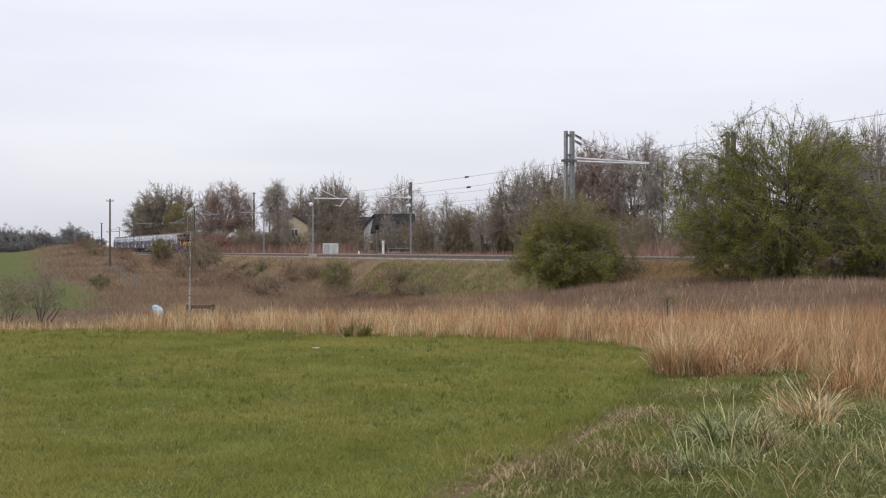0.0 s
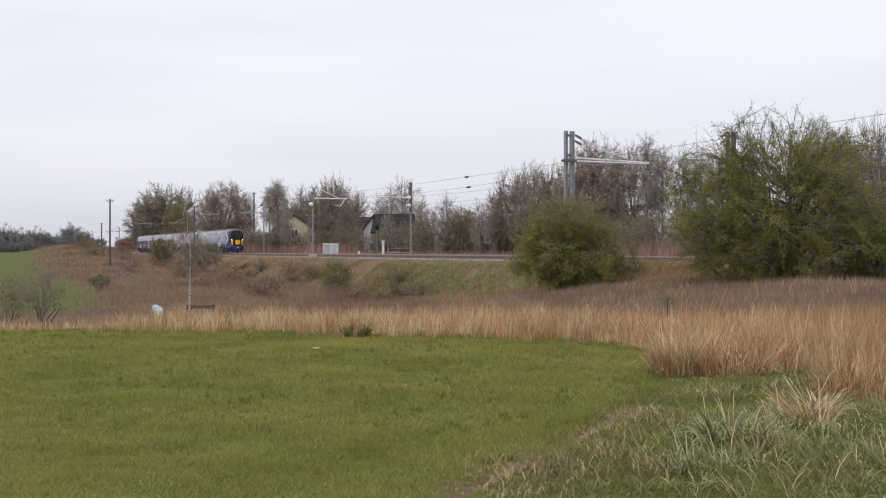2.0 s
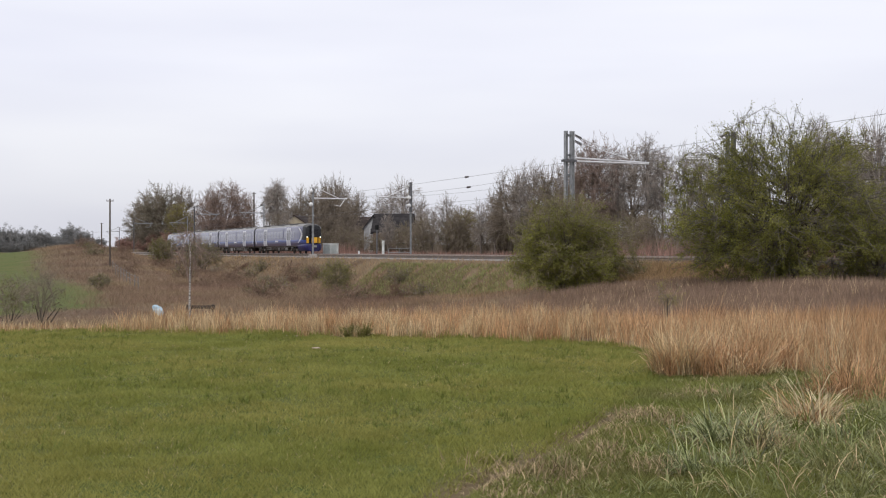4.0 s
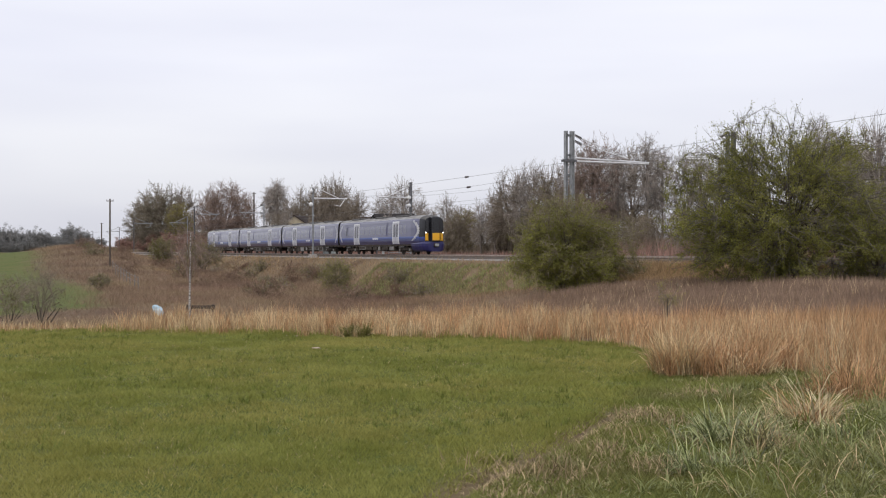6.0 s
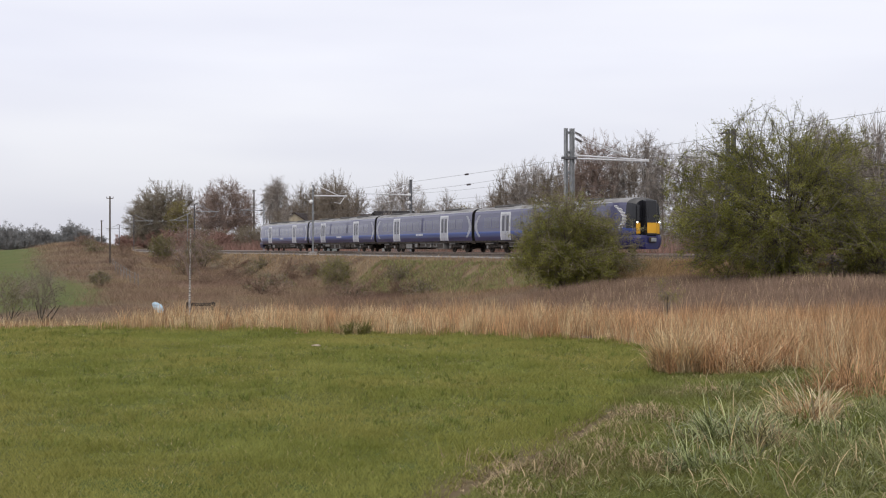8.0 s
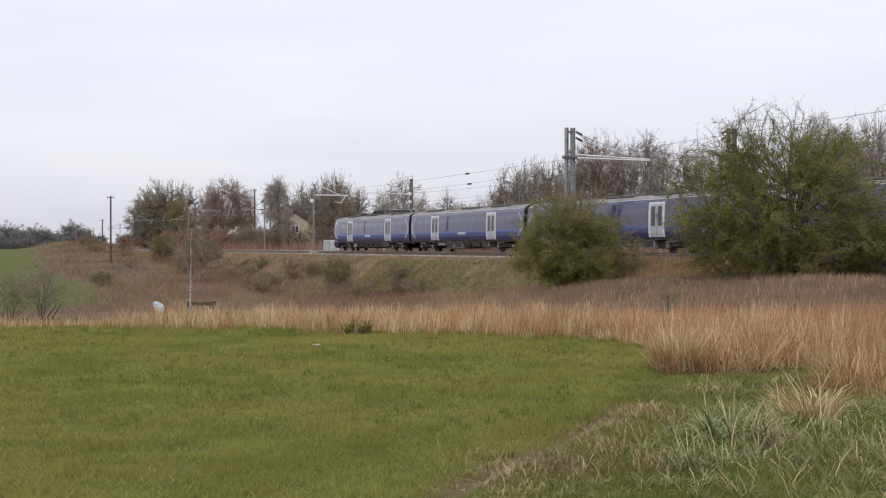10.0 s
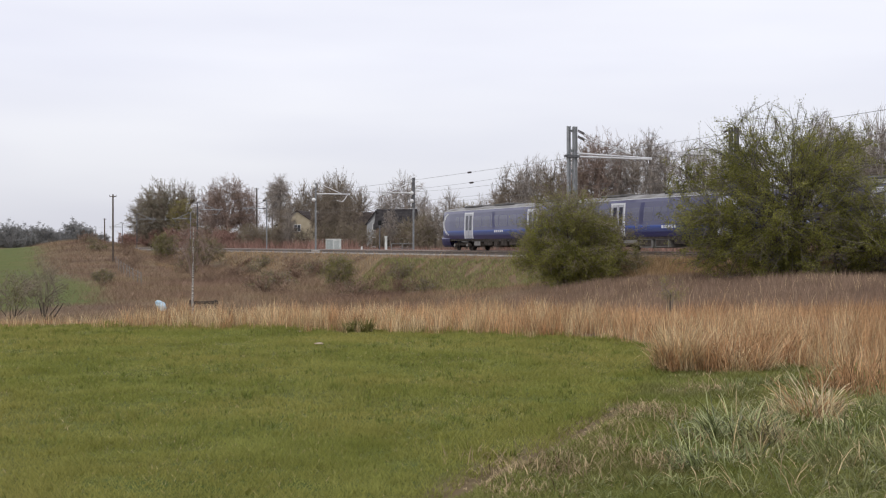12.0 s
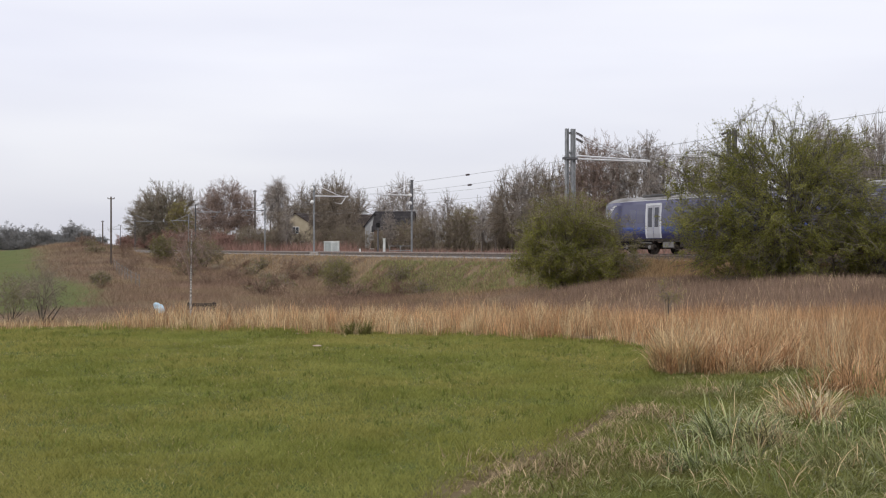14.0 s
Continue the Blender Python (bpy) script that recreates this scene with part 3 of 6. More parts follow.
def envelope(rng, n, H, R, low, inner=0.75, mid=None, square=2.0, lift=0.0):
    """Points near the surface of an uneven crown between the heights low * H and H, widest at mid * H."""
    v = rng.normal(size=(n, 3)) + np.array([0, 0, lift])
    v /= (np.abs(v) ** square).sum(axis=1, keepdims=True) ** (1 / square)
    lump = 1 + 0.13 * np.sin(v[:, 0] * 5 + v[:, 2] * 4 + 1) * np.sin(v[:, 1] * 5 - v[:, 2] * 3) + 0.07 * np.sin(v[:, 0] * 11 + v[:, 1] * 9)
    r = lump * rng.uniform(inner, 1.04, n)
    r = np.minimum(r, 1.02) if lift > 0 else r
    c = H * ((low + 1) / 2 if mid is None else mid)
    half = np.where(v[:, 2] > 0, H - c, c - low * H)
    return np.stack([v[:, 0] * R * r, v[:, 1] * R * r, np.maximum(c + v[:, 2] * half * r, 0.05 * H)], 1)


def grow(rng, H, R, low=0.25, stems=1, limbs=26, boughs=9, twigs=12, thick=None, twig_len=0.09, droop=0.0, twig_r=0.006, mid=None, square=2.0, inner=0.75, bough=1.0, lift=0.0, steps=4, fork=(0.35, 0.75)):
    """Lines of a tree: trunk, limbs that reach the crown's outline, boughs off the limbs, twigs off the boughs."""
    thick = thick or H * 0.018
    base = np.stack([rng.normal(0, 0.03 * R * (stems > 1), stems), rng.normal(0, 0.03 * R * (stems > 1), stems), np.full(stems, -0.15)], 1)
    topp = np.stack([rng.normal(0, R * (0.06 if stems == 1 else 0.4), stems), rng.normal(0, R * (0.06 if stems == 1 else 0.4), stems), H * rng.uniform(0.7, 0.88, stems)], 1)
    bend = (base + topp) / 2 + rng.normal(0, 0.05 * R, (stems, 3))
    trunk = bezier(base, bend, topp, 7)
    tr = np.linspace(1, 0.25, 7)[None] * np.full((stems, 1), thick / math.sqrt(stems))
    tip = envelope(rng, limbs, H, R, low, inner, mid, square, lift)
    own = rng.integers(0, stems, limbs)
    want = np.clip((tip[:, 2] / H) * rng.uniform(fork[0], fork[1], limbs), 0.1, 0.98)
    root = trunk[own, (want * 6).astype(int)]
    ctrl = root * 0.45 + tip * 0.55 + np.array([0, 0, 1.0]) * (0.10 * H * rng.uniform(-0.3, 1, limbs))[:, None]
    L = bezier(root, ctrl, tip, 6)
    lr = np.linspace(1, 0.2, 6)[None] * (thick * 0.38 / math.sqrt(stems) * rng.uniform(0.6, 1.1, limbs))[:, None]
    nb = limbs * boughs
    li = np.repeat(np.arange(limbs), boughs)
    pi = np.minimum(5, rng.integers(1 if lift == 0 else 2, 7, nb))
    b0 = L[li, pi]
    out = b0 - np.array([0, 0, H * (low + 0.25)])
    out /= np.linalg.norm(out, axis=1, keepdims=True) + 1e-6
    bd = out * 0.7 + rng.normal(0, 0.6, (nb, 3)) + np.array([0, 0, 0.25 - droop])
    bd /= np.linalg.norm(bd, axis=1, keepdims=True)
    bl = bough * (H + R) * 0.5 * rng.uniform(0.10, 0.26, nb)
    b2 = b0 + bd * bl[:, None]
    b1 = (b0 + b2) / 2 + rng.normal(0, 0.12, (nb, 3)) * bl[:, None]
    B = bezier(b0, b1, b2, steps)
    br = np.linspace(1, 0.3, steps)[None] * (thick * 0.10 * rng.uniform(0.7, 1.2, nb))[:, None] + twig_r
    nt = nb * twigs
    ti = np.repeat(np.arange(nb), twigs)
    t0 = B[ti, rng.integers(1, steps, nt)]
    td = bd[ti] * 0.6 + rng.normal(0, 0.7, (nt, 3)) + np.array([0, 0, 0.15 - droop * 1.5])
    td /= np.linalg.norm(td, axis=1, keepdims=True)
    t1 = t0 + td * ((H + R) * 0.5 * twig_len * rng.uniform(0.5, 1.4, nt))[:, None]
    return (trunk, tr), (L, lr), (B, br), (t0, t1)


def reach(rng, n, H, R, low, mid, inner, outer, lift=0.0):
    """Points in an uneven dome, between the fractions inner and outer of its radius."""
    v = rng.normal(size=(n, 3)) + np.array([0, 0, lift])
    v /= np.linalg.norm(v, axis=1, keepdims=True)
    r = rng.uniform(inner, outer, n) * (1 + 0.10 * np.sin(v[:, 0] * 6 + v[:, 2] * 5 + R) * np.sin(v[:, 1] * 6 - v[:, 2] * 4 + H))
    c = H * mid
    half = np.where(v[:, 2] > 0, H - c, c - low * H)
    return np.stack([v[:, 0] * R * r, v[:, 1] * R * r, np.maximum(c + v[:, 2] * half * r, 0.04 * H)], 1)


def forked(rng, lines, tips, first, last, steps, noise_amount=0.06):
    """Curved branches that leave the nearest of the lines along its own way and end in the tips."""
    ends = lines[:, -1]
    gap = np.linalg.norm(tips[:, None] - ends[None], axis=2) * rng.uniform(0.8, 1.25, (len(tips), len(ends)))
    own = gap.argmin(1)
    at = rng.integers(first, last + 1, len(tips))
    root = lines[own, at]
    way = root - lines[own, at - 1]
    way /= np.linalg.norm(way, axis=1, keepdims=True) + 1e-9
    span = np.linalg.norm(tips - root, axis=1, keepdims=True)
    ctrl = root + way * span * 0.45 + rng.normal(0, noise_amount, (len(tips), 3)) * span
    return bezier(root, ctrl, tips, steps)


def branch_out(rng, H, R, low=0.15, mid=0.45, counts=(12, 70, 420, 9), stems=1, fork=(0.18, 0.42), thick=None, twig_len=0.06, twig_r=0.008,
               droop=0.0, rise=0.5, wild=0.5, lift=0.2, full=0.7):
    """Lines of a tree that forks three times and fills a dome: trunk, limbs with boughs, branches, and twigs as start and end points."""
    thick = thick or H * 0.018
    many = stems > 1
    base = np.stack([rng.normal(0, 0.05 * R * many, stems), rng.normal(0, 0.05 * R * many, stems), np.full(stems, -0.15)], 1)
    lean = R * (0.04 if not many else 0.22)
    top = np.stack([rng.normal(0, lean, stems), rng.normal(0, lean, stems), H * fork[1] * rng.uniform(0.85, 1.1, stems)], 1)
    trunk = bezier(base, (base + top) / 2 + rng.normal(0, 0.03 * R, (stems, 3)), top, 7)
    tr = np.linspace(1, 0.55, 7)[None] * np.full((stems, 1), thick / math.sqrt(stems))
    A = reach(rng, counts[0], H, R, low, mid, 0.3, 0.6, lift + 0.15)
    k = rng.integers(max(1, int(6 * fork[0] / fork[1])), 7, counts[0])
    root = trunk[rng.integers(0, stems, counts[0]), k]
    span = np.linalg.norm(A - root, axis=1, keepdims=True)
    LA = bezier(root, root + 0.25 * (A - root) + np.array([0, 0, rise]) * span * 0.5, A, 6)
    LB = forked(rng, LA, reach(rng, counts[1], H, R, low, mid, 0.5 * full, 0.9, lift), 2, 5, 5)
    LC = forked(rng, LB, reach(rng, counts[2], H, R, low, mid, 0.65 * full, 1.03, lift * 0.6), 1, 4, 4, 0.1)
    shade = thick / math.sqrt(stems)
    ra = np.linspace(0.5, 0.2, 6)[None] * shade * rng.uniform(0.7, 1.1, (len(LA), 1))
    rb = np.linspace(0.2, 0.08, 5)[None] * shade * rng.uniform(0.7, 1.1, (len(LB), 1))
    rc = np.linspace(0.075, 0.03, 4)[None] * shade * rng.uniform(0.7, 1.1, (len(LC), 1)) + twig_r * 0.8
    ci = np.repeat(np.arange(len(LC)), counts[3])
    n, f = len(ci), rng.uniform(0.2, 1.0, len(ci)) * 3
    i0 = np.minimum(f.astype(int), 2)
    t0 = LC[ci, i0] + (LC[ci, i0 + 1] - LC[ci, i0]) * (f - i0)[:, None]
    way = LC[ci, i0 + 1] - LC[ci, i0]
    way /= np.linalg.norm(way, axis=1, keepdims=True) + 1e-9
    d = way * 0.8 + rng.normal(0, wild, (n, 3)) + np.array([0, 0, 0.2 - droop * 1.6])
    d /= np.linalg.norm(d, axis=1, keepdims=True)
    t1 = t0 + d * ((H + R) * 0.5 * twig_len * rng.uniform(0.5, 1.4, n))[:, None]
    return (trunk, tr), ((LA, ra), (LB, rb), (LC, rc)), (t0, t1), ci


def spikes(rng, A, B, r):
    """Slim three-sided twigs from A to B."""
    n = len(A)
    d = B - A
    u = np.cross(d, rng.normal(size=(n, 3)))
    u /= np.linalg.norm(u, axis=1, keepdims=True) + 1e-9
    w = np.cross(d / (np.linalg.norm(d, axis=1, keepdims=True) + 1e-9), u)
    V = np.stack([A + u * r, A - u * r * 0.5 + w * r * 0.87, A - u * r * 0.5 - w * r * 0.87, B], 1).reshape(-1, 3)
    o = np.arange(n)[:, None] * 4
    F = np.concatenate([o + np.array([[0, 1, 3]]), o + np.array([[1, 2, 3]]), o + np.array([[2, 0, 3]])], 0)
    return V, F


def slivers(rng, A, B, r):
    """Single thin triangles from A to B, for twigs far off."""
    u = np.cross(B - A, rng.normal(size=A.shape))
    u /= np.linalg.norm(u, axis=1, keepdims=True) + 1e-9
    V = np.stack([A + u * r * 1.35, A - u * r * 1.35, B], 1).reshape(-1, 3)
    return V, np.arange(len(A))[:, None] * 3 + np.array([[0, 1, 2]])


def tree(seed, name, label, category, m, H, R, bark, twig_mat, leaf_mat=None, leaf_n=0, leaf_size=0.08, group="", far=False, **kw):
    rng = np.random.default_rng(seed)
    tr, li, bo, tw = grow(rng, H, R, **kw)
    ob = thing(name, label, category, m, group)
    V, F = tubes(*tr, 7)
    part_mesh("trunk", mesh_tris("trunk", V, F, bark, True), ob)
    if far:
        bo = (bo[0][:, [0, -1]], bo[1][:, [0, -1]])
    V, F = joined([tubes(*li, 3 if far else 4), tubes(*bo, 3)])
    V2, F2 = (slivers if far else spikes)(rng, tw[0], tw[1], kw.get("twig_r", 0.006))
    F = np.concatenate([np.stack([F[:, 0], F[:, 1], F[:, 2]], 1), np.stack([F[:, 0], F[:, 2], F[:, 3]], 1)])
    V, F = joined([(V, F), (V2, F2)])
    part_mesh("crown", mesh_tris("crown", V, F, twig_mat), ob)
    if leaf_n:
        k = rng.integers(0, len(tw[0]), leaf_n)
        C = tw[0][k] + (tw[1][k] - tw[0][k]) * rng.uniform(0.1, 1.05, leaf_n)[:, None] + rng.normal(0, leaf_size * 0.5, (leaf_n, 3))
        V, F = leaves(rng, C, np.full(len(C), leaf_size))
        part_mesh("foliage", mesh_tris("foliage", V, F, leaf_mat), ob)
    return ob


def forked_tree(seed, name, label, category, m, H, R, bark, twig_mat, leaf_mat=None, leaf_n=0, leaf_size=0.08, leaf_top=2.0, leaf_share=0.8, group="", far=False, dark_limbs=False, **kw):
    """A tree whose crown forks from limb to twig; leaves sit in sprays on a share of its branches."""
    rng = np.random.default_rng(seed)
    trunk, ranks, (t0, t1), own = branch_out(rng, H, R, **kw)
    ob = thing(name, label, category, m, group)
    V, F = tubes(*trunk, 7)
    part_mesh("trunk", mesh_tris("trunk", V, F, bark, True), ob)
    def three(V, F):
        return V, np.concatenate([F[:, [0, 1, 2]], F[:, [0, 2, 3]]])
    if far:
        ranks = [(P[:, q], r[:, q]) for (P, r), q in zip(ranks, ([0, 1, 3, 5], [0, 2, 4], [0, 3]))]
    pieces = [three(*tubes(P, r, 3 if far else 4)) for P, r in ranks]
    if dark_limbs:
        part_mesh("branchwork", mesh_tris("branchwork", *joined(pieces[:2]), bark), ob)
        pieces = pieces[2:]
    pieces.append((slivers if far else spikes)(rng, t0, t1, kw.get("twig_r", 0.008)))
    part_mesh("crown", mesh_tris("crown", *joined(pieces), twig_mat), ob)
    if leaf_n:
        leafy = (rng.random(own.max() + 1) < leaf_share)[own]
        pick = rng.choice(np.flatnonzero(leafy), leaf_n)
        C = t0[pick] + (t1[pick] - t0[pick]) * rng.uniform(0.0, 1.0, leaf_n)[:, None] + rng.normal(0, leaf_size * 0.45, (leaf_n, 3))
        C = C[C[:, 2] / H < leaf_top + 0.16 * rng.normal(size=len(C))]
        V, F = leaves(rng, C, np.full(len(C), leaf_size))
        part_mesh("foliage", mesh_tris("foliage", V, F[:, :3], leaf_mat), ob)
    return ob


def stand(x, y, sc=1.0, turn=0.0, sink=0.0, wide=1.0):
    return pose(x, y, ground_z(x, y) - sink, 0, 0, turn) @ Matrix.Diagonal((sc * wide, sc * wide, sc, 1))


def build_near_shrubs():
    forked_tree(11, "hawthorn_tree", "broad hawthorn tree coming into small green leaf", "tree", stand(14.9, 50.0, sink=0.2), 7.95, 5.4, M_BARK, M_TWIG_DARK,
                M_LEAF_HAW, 200000, 0.085, leaf_top=0.86, leaf_share=0.62, dark_limbs=True, low=-0.06, mid=0.36, counts=(36, 260, 1500, 11), stems=5,
                fork=(0.05, 0.34), thick=0.26, twig_len=0.075, twig_r=0.006, rise=0.25, wild=0.55, lift=0.05, full=0.8)
    forked_tree(12, "hawthorn_bush", "rounded hawthorn bush in green leaf with a thin top", "bush", stand(6.7, 62.0, sink=0.55), 6.5, 3.2, M_BARK, M_TWIG,
                M_LEAF_HAW, 115000, 0.095, leaf_top=0.72, leaf_share=0.75, dark_limbs=True, low=0.0, mid=0.40, counts=(24, 170, 1100, 10), stems=5,
                fork=(0.05, 0.3), thick=0.16, twig_len=0.085, twig_r=0.006, rise=0.3, lift=0.05)
    forked_tree(22, "brown_bush", "spreading olive-brown bush beside the hawthorn", "bush", stand(8.35, 64.0, sink=0.2), 4.9, 3.3, M_BARK, M_TWIG,
                M_LEAF_DULL, 30000, 0.09, leaf_top=0.85, leaf_share=0.7, low=0.0, mid=0.35, counts=(22, 130, 700, 9), stems=7,
                fork=(0.04, 0.25), thick=0.14, twig_len=0.09, twig_r=0.006, rise=0.3, lift=0.05)
    forked_tree(23, "hawthorn_bush", "low dull green hawthorn bush beside the broad tree", "bush", stand(18.6, 48.5, sink=0.2), 3.2, 2.3, M_BARK, M_TWIG_DARK,
                M_LEAF_HAW, 26000, 0.085, leaf_share=0.7, low=0.0, mid=0.4, counts=(20, 110, 520, 9), stems=5, fork=(0.04, 0.25), thick=0.12, twig_len=0.09, twig_r=0.006, rise=0.3)
    forked_tree(13, "willow_bush", "small green bush low on the railway bank", "bush", stand(-9.1, 97.0), 3.4, 1.85, M_BARK, M_TWIG,
                M_LEAF_HAW, 12000, 0.085, leaf_share=0.9, low=0.0, mid=0.5, counts=(18, 90, 420, 8), stems=6, fork=(0.04, 0.2), thick=0.09,
                twig_len=0.12, twig_r=0.007, rise=0.8)
    forked_tree(14, "bare_shrub", "leafless grey spreading shrub in the hollow", "shrub", stand(-17.6, 50.0), 2.95, 1.3, M_BARK, M_TWIG,
                low=0.1, mid=0.5, counts=(14, 70, 330, 7), stems=5, fork=(0.06, 0.3), thick=0.075, twig_len=0.09, twig_r=0.0035, rise=0.7)
    forked_tree(15, "bare_shrub", "leafless olive-grey shrub at the edge of the hollow", "shrub", stand(-20.2, 53.0), 2.5, 1.7, M_BARK, M_TWIG,
                M_LEAF_DULL, 4500, 0.05, leaf_share=0.8, low=0.05, mid=0.5, counts=(16, 90, 420, 7), stems=7, fork=(0.05, 0.3), thick=0.06, twig_len=0.09, twig_r=0.0035, rise=0.7)
    forked_tree(16, "young_birch", "young silver birch with white trunk and red twigs", "tree", stand(-6.02, 27.0), 2.75, 0.62, M_BIRCH, M_TWIG_RED,
                low=0.5, mid=0.76, counts=(9, 30, 120, 7), fork=(0.5, 0.9), thick=0.029, twig_len=0.10, twig_r=0.0024, rise=0.6)
    forked_tree(17, "olive_bush", "dull olive bush on the railway bank", "bush", stand(-38.6, 157.0), 4.2, 2.2, M_BARK, M_TWIG,
                M_LEAF_DULL, 8000, 0.15, leaf_share=0.9, low=0.0, mid=0.5, counts=(14, 70, 300, 8), stems=5, fork=(0.05, 0.2), thick=0.12, twig_len=0.12, twig_r=0.012, rise=0.6)
    forked_tree(18, "brown_bush", "half-bare olive-brown bush on the railway bank", "bush", stand(-31.6, 149.0), 4.7, 3.2, M_BARK, M_TWIG,
                M_LEAF_DULL, 9000, 0.12, leaf_share=0.8, low=0.0, mid=0.45, counts=(20, 110, 520, 9), stems=6, fork=(0.05, 0.25), thick=0.14, twig_len=0.10, twig_r=0.010, rise=0.6)
    forked_tree(19, "sapling", "small yellow-green sapling among the dry grass", "sapling", stand(4.65, 23.6), 1.1, 0.45, M_BARK, M_TWIG,
                M_LEAF_YEL, 700, 0.035, low=0.3, mid=0.6, counts=(7, 18, 60, 4), fork=(0.3, 0.6), thick=0.02, twig_len=0.14, twig_r=0.002)
    forked_tree(20, "green_bush", "small green bush on the brown mound", "bush", stand(-28.6, 95.0), 1.5, 1.15, M_BARK, M_TWIG,
                M_LEAF_DULL, 2600, 0.08, low=0.0, mid=0.5, counts=(12, 50, 200, 7), stems=4, fork=(0.05, 0.2), thick=0.1, twig_len=0.12, twig_r=0.010)


build_near_shrubs()


def build_bramble_bushes():
    rng = np.random.default_rng(21)
    brown = tree(41, "bramble_bush", "low leafless brown bramble bush on the railway bank", "bush", stand(-20.0, 110.0), 1.5, 1.9, M_BARK, M_STEM,
                 group="bramble bushes", low=0.0, stems=8, limbs=38, boughs=7, twigs=7, thick=0.05, twig_len=0.13, twig_r=0.009, far=True, steps=3, inner=0.4)
    olive = tree(42, "bramble_bush", "low olive-brown bramble bush with few leaves", "bush", stand(-14.0, 96.0), 1.3, 1.7, M_BARK, M_TWIG, M_LEAF_DULL, 900, 0.10,
                 group="bramble bushes", low=0.0, stems=8, limbs=36, boughs=7, twigs=7, thick=0.05, twig_len=0.13, twig_r=0.009, far=True, steps=3, inner=0.4)
    red = tree(43, "bramble_bush", "low red-brown bramble bush on the railway bank", "bush", stand(-27.0, 120.0), 1.6, 1.8, M_BARK, M_BRAMBLE,
               group="bramble bushes", low=0.0, stems=8, limbs=38, boughs=7, twigs=7, thick=0.05, twig_len=0.13, twig_r=0.009, far=True, steps=3, inner=0.4)
    made = 0
    while made < 46:
        q, d = rng.uniform(-135, 12), rng.uniform(7.5, 24)
        x, y = line_xy(q, d)
        if y < 62 or x < np.interp(y, HOLLOW_Y, HOLLOW_X) + 2 or abs(x) > 0.4 * y:
            continue
        copy_thing((brown, olive, red)[rng.choice(3, p=(0.4, 0.3, 0.3))], stand(x, y, rng.uniform(0.55, 1.15), rng.uniform(0, 360), 0.1, rng.uniform(0.8, 1.3)))
        made += 1


build_bramble_bushes()


def build_red_thickets():
    x, y = line_xy(-150, -12.5)
    red = tree(44, "red_thicket", "dense dark red leafless thicket beyond the tracks", "thicket", stand(x, y), 4.2, 3.6, M_BARK, M_RED_SCRUB,
               group="red thickets", low=0.0, stems=9, limbs=60, boughs=9, twigs=9, thick=0.10, twig_len=0.12, twig_r=0.032, far=True, steps=3, inner=0.35)
    for i in range(17):
        q = -118 - 11.0 * i
        if q == -151:
            continue
        x, y = line_xy(q, -12.0 - 2.5 * (i % 2))
        copy_thing(red, stand(x, y, 0.62 + 0.07 * min(i, 6) + 0.1 * (i % 3), 47 * i, 0.2, 1.25))


build_red_thickets()


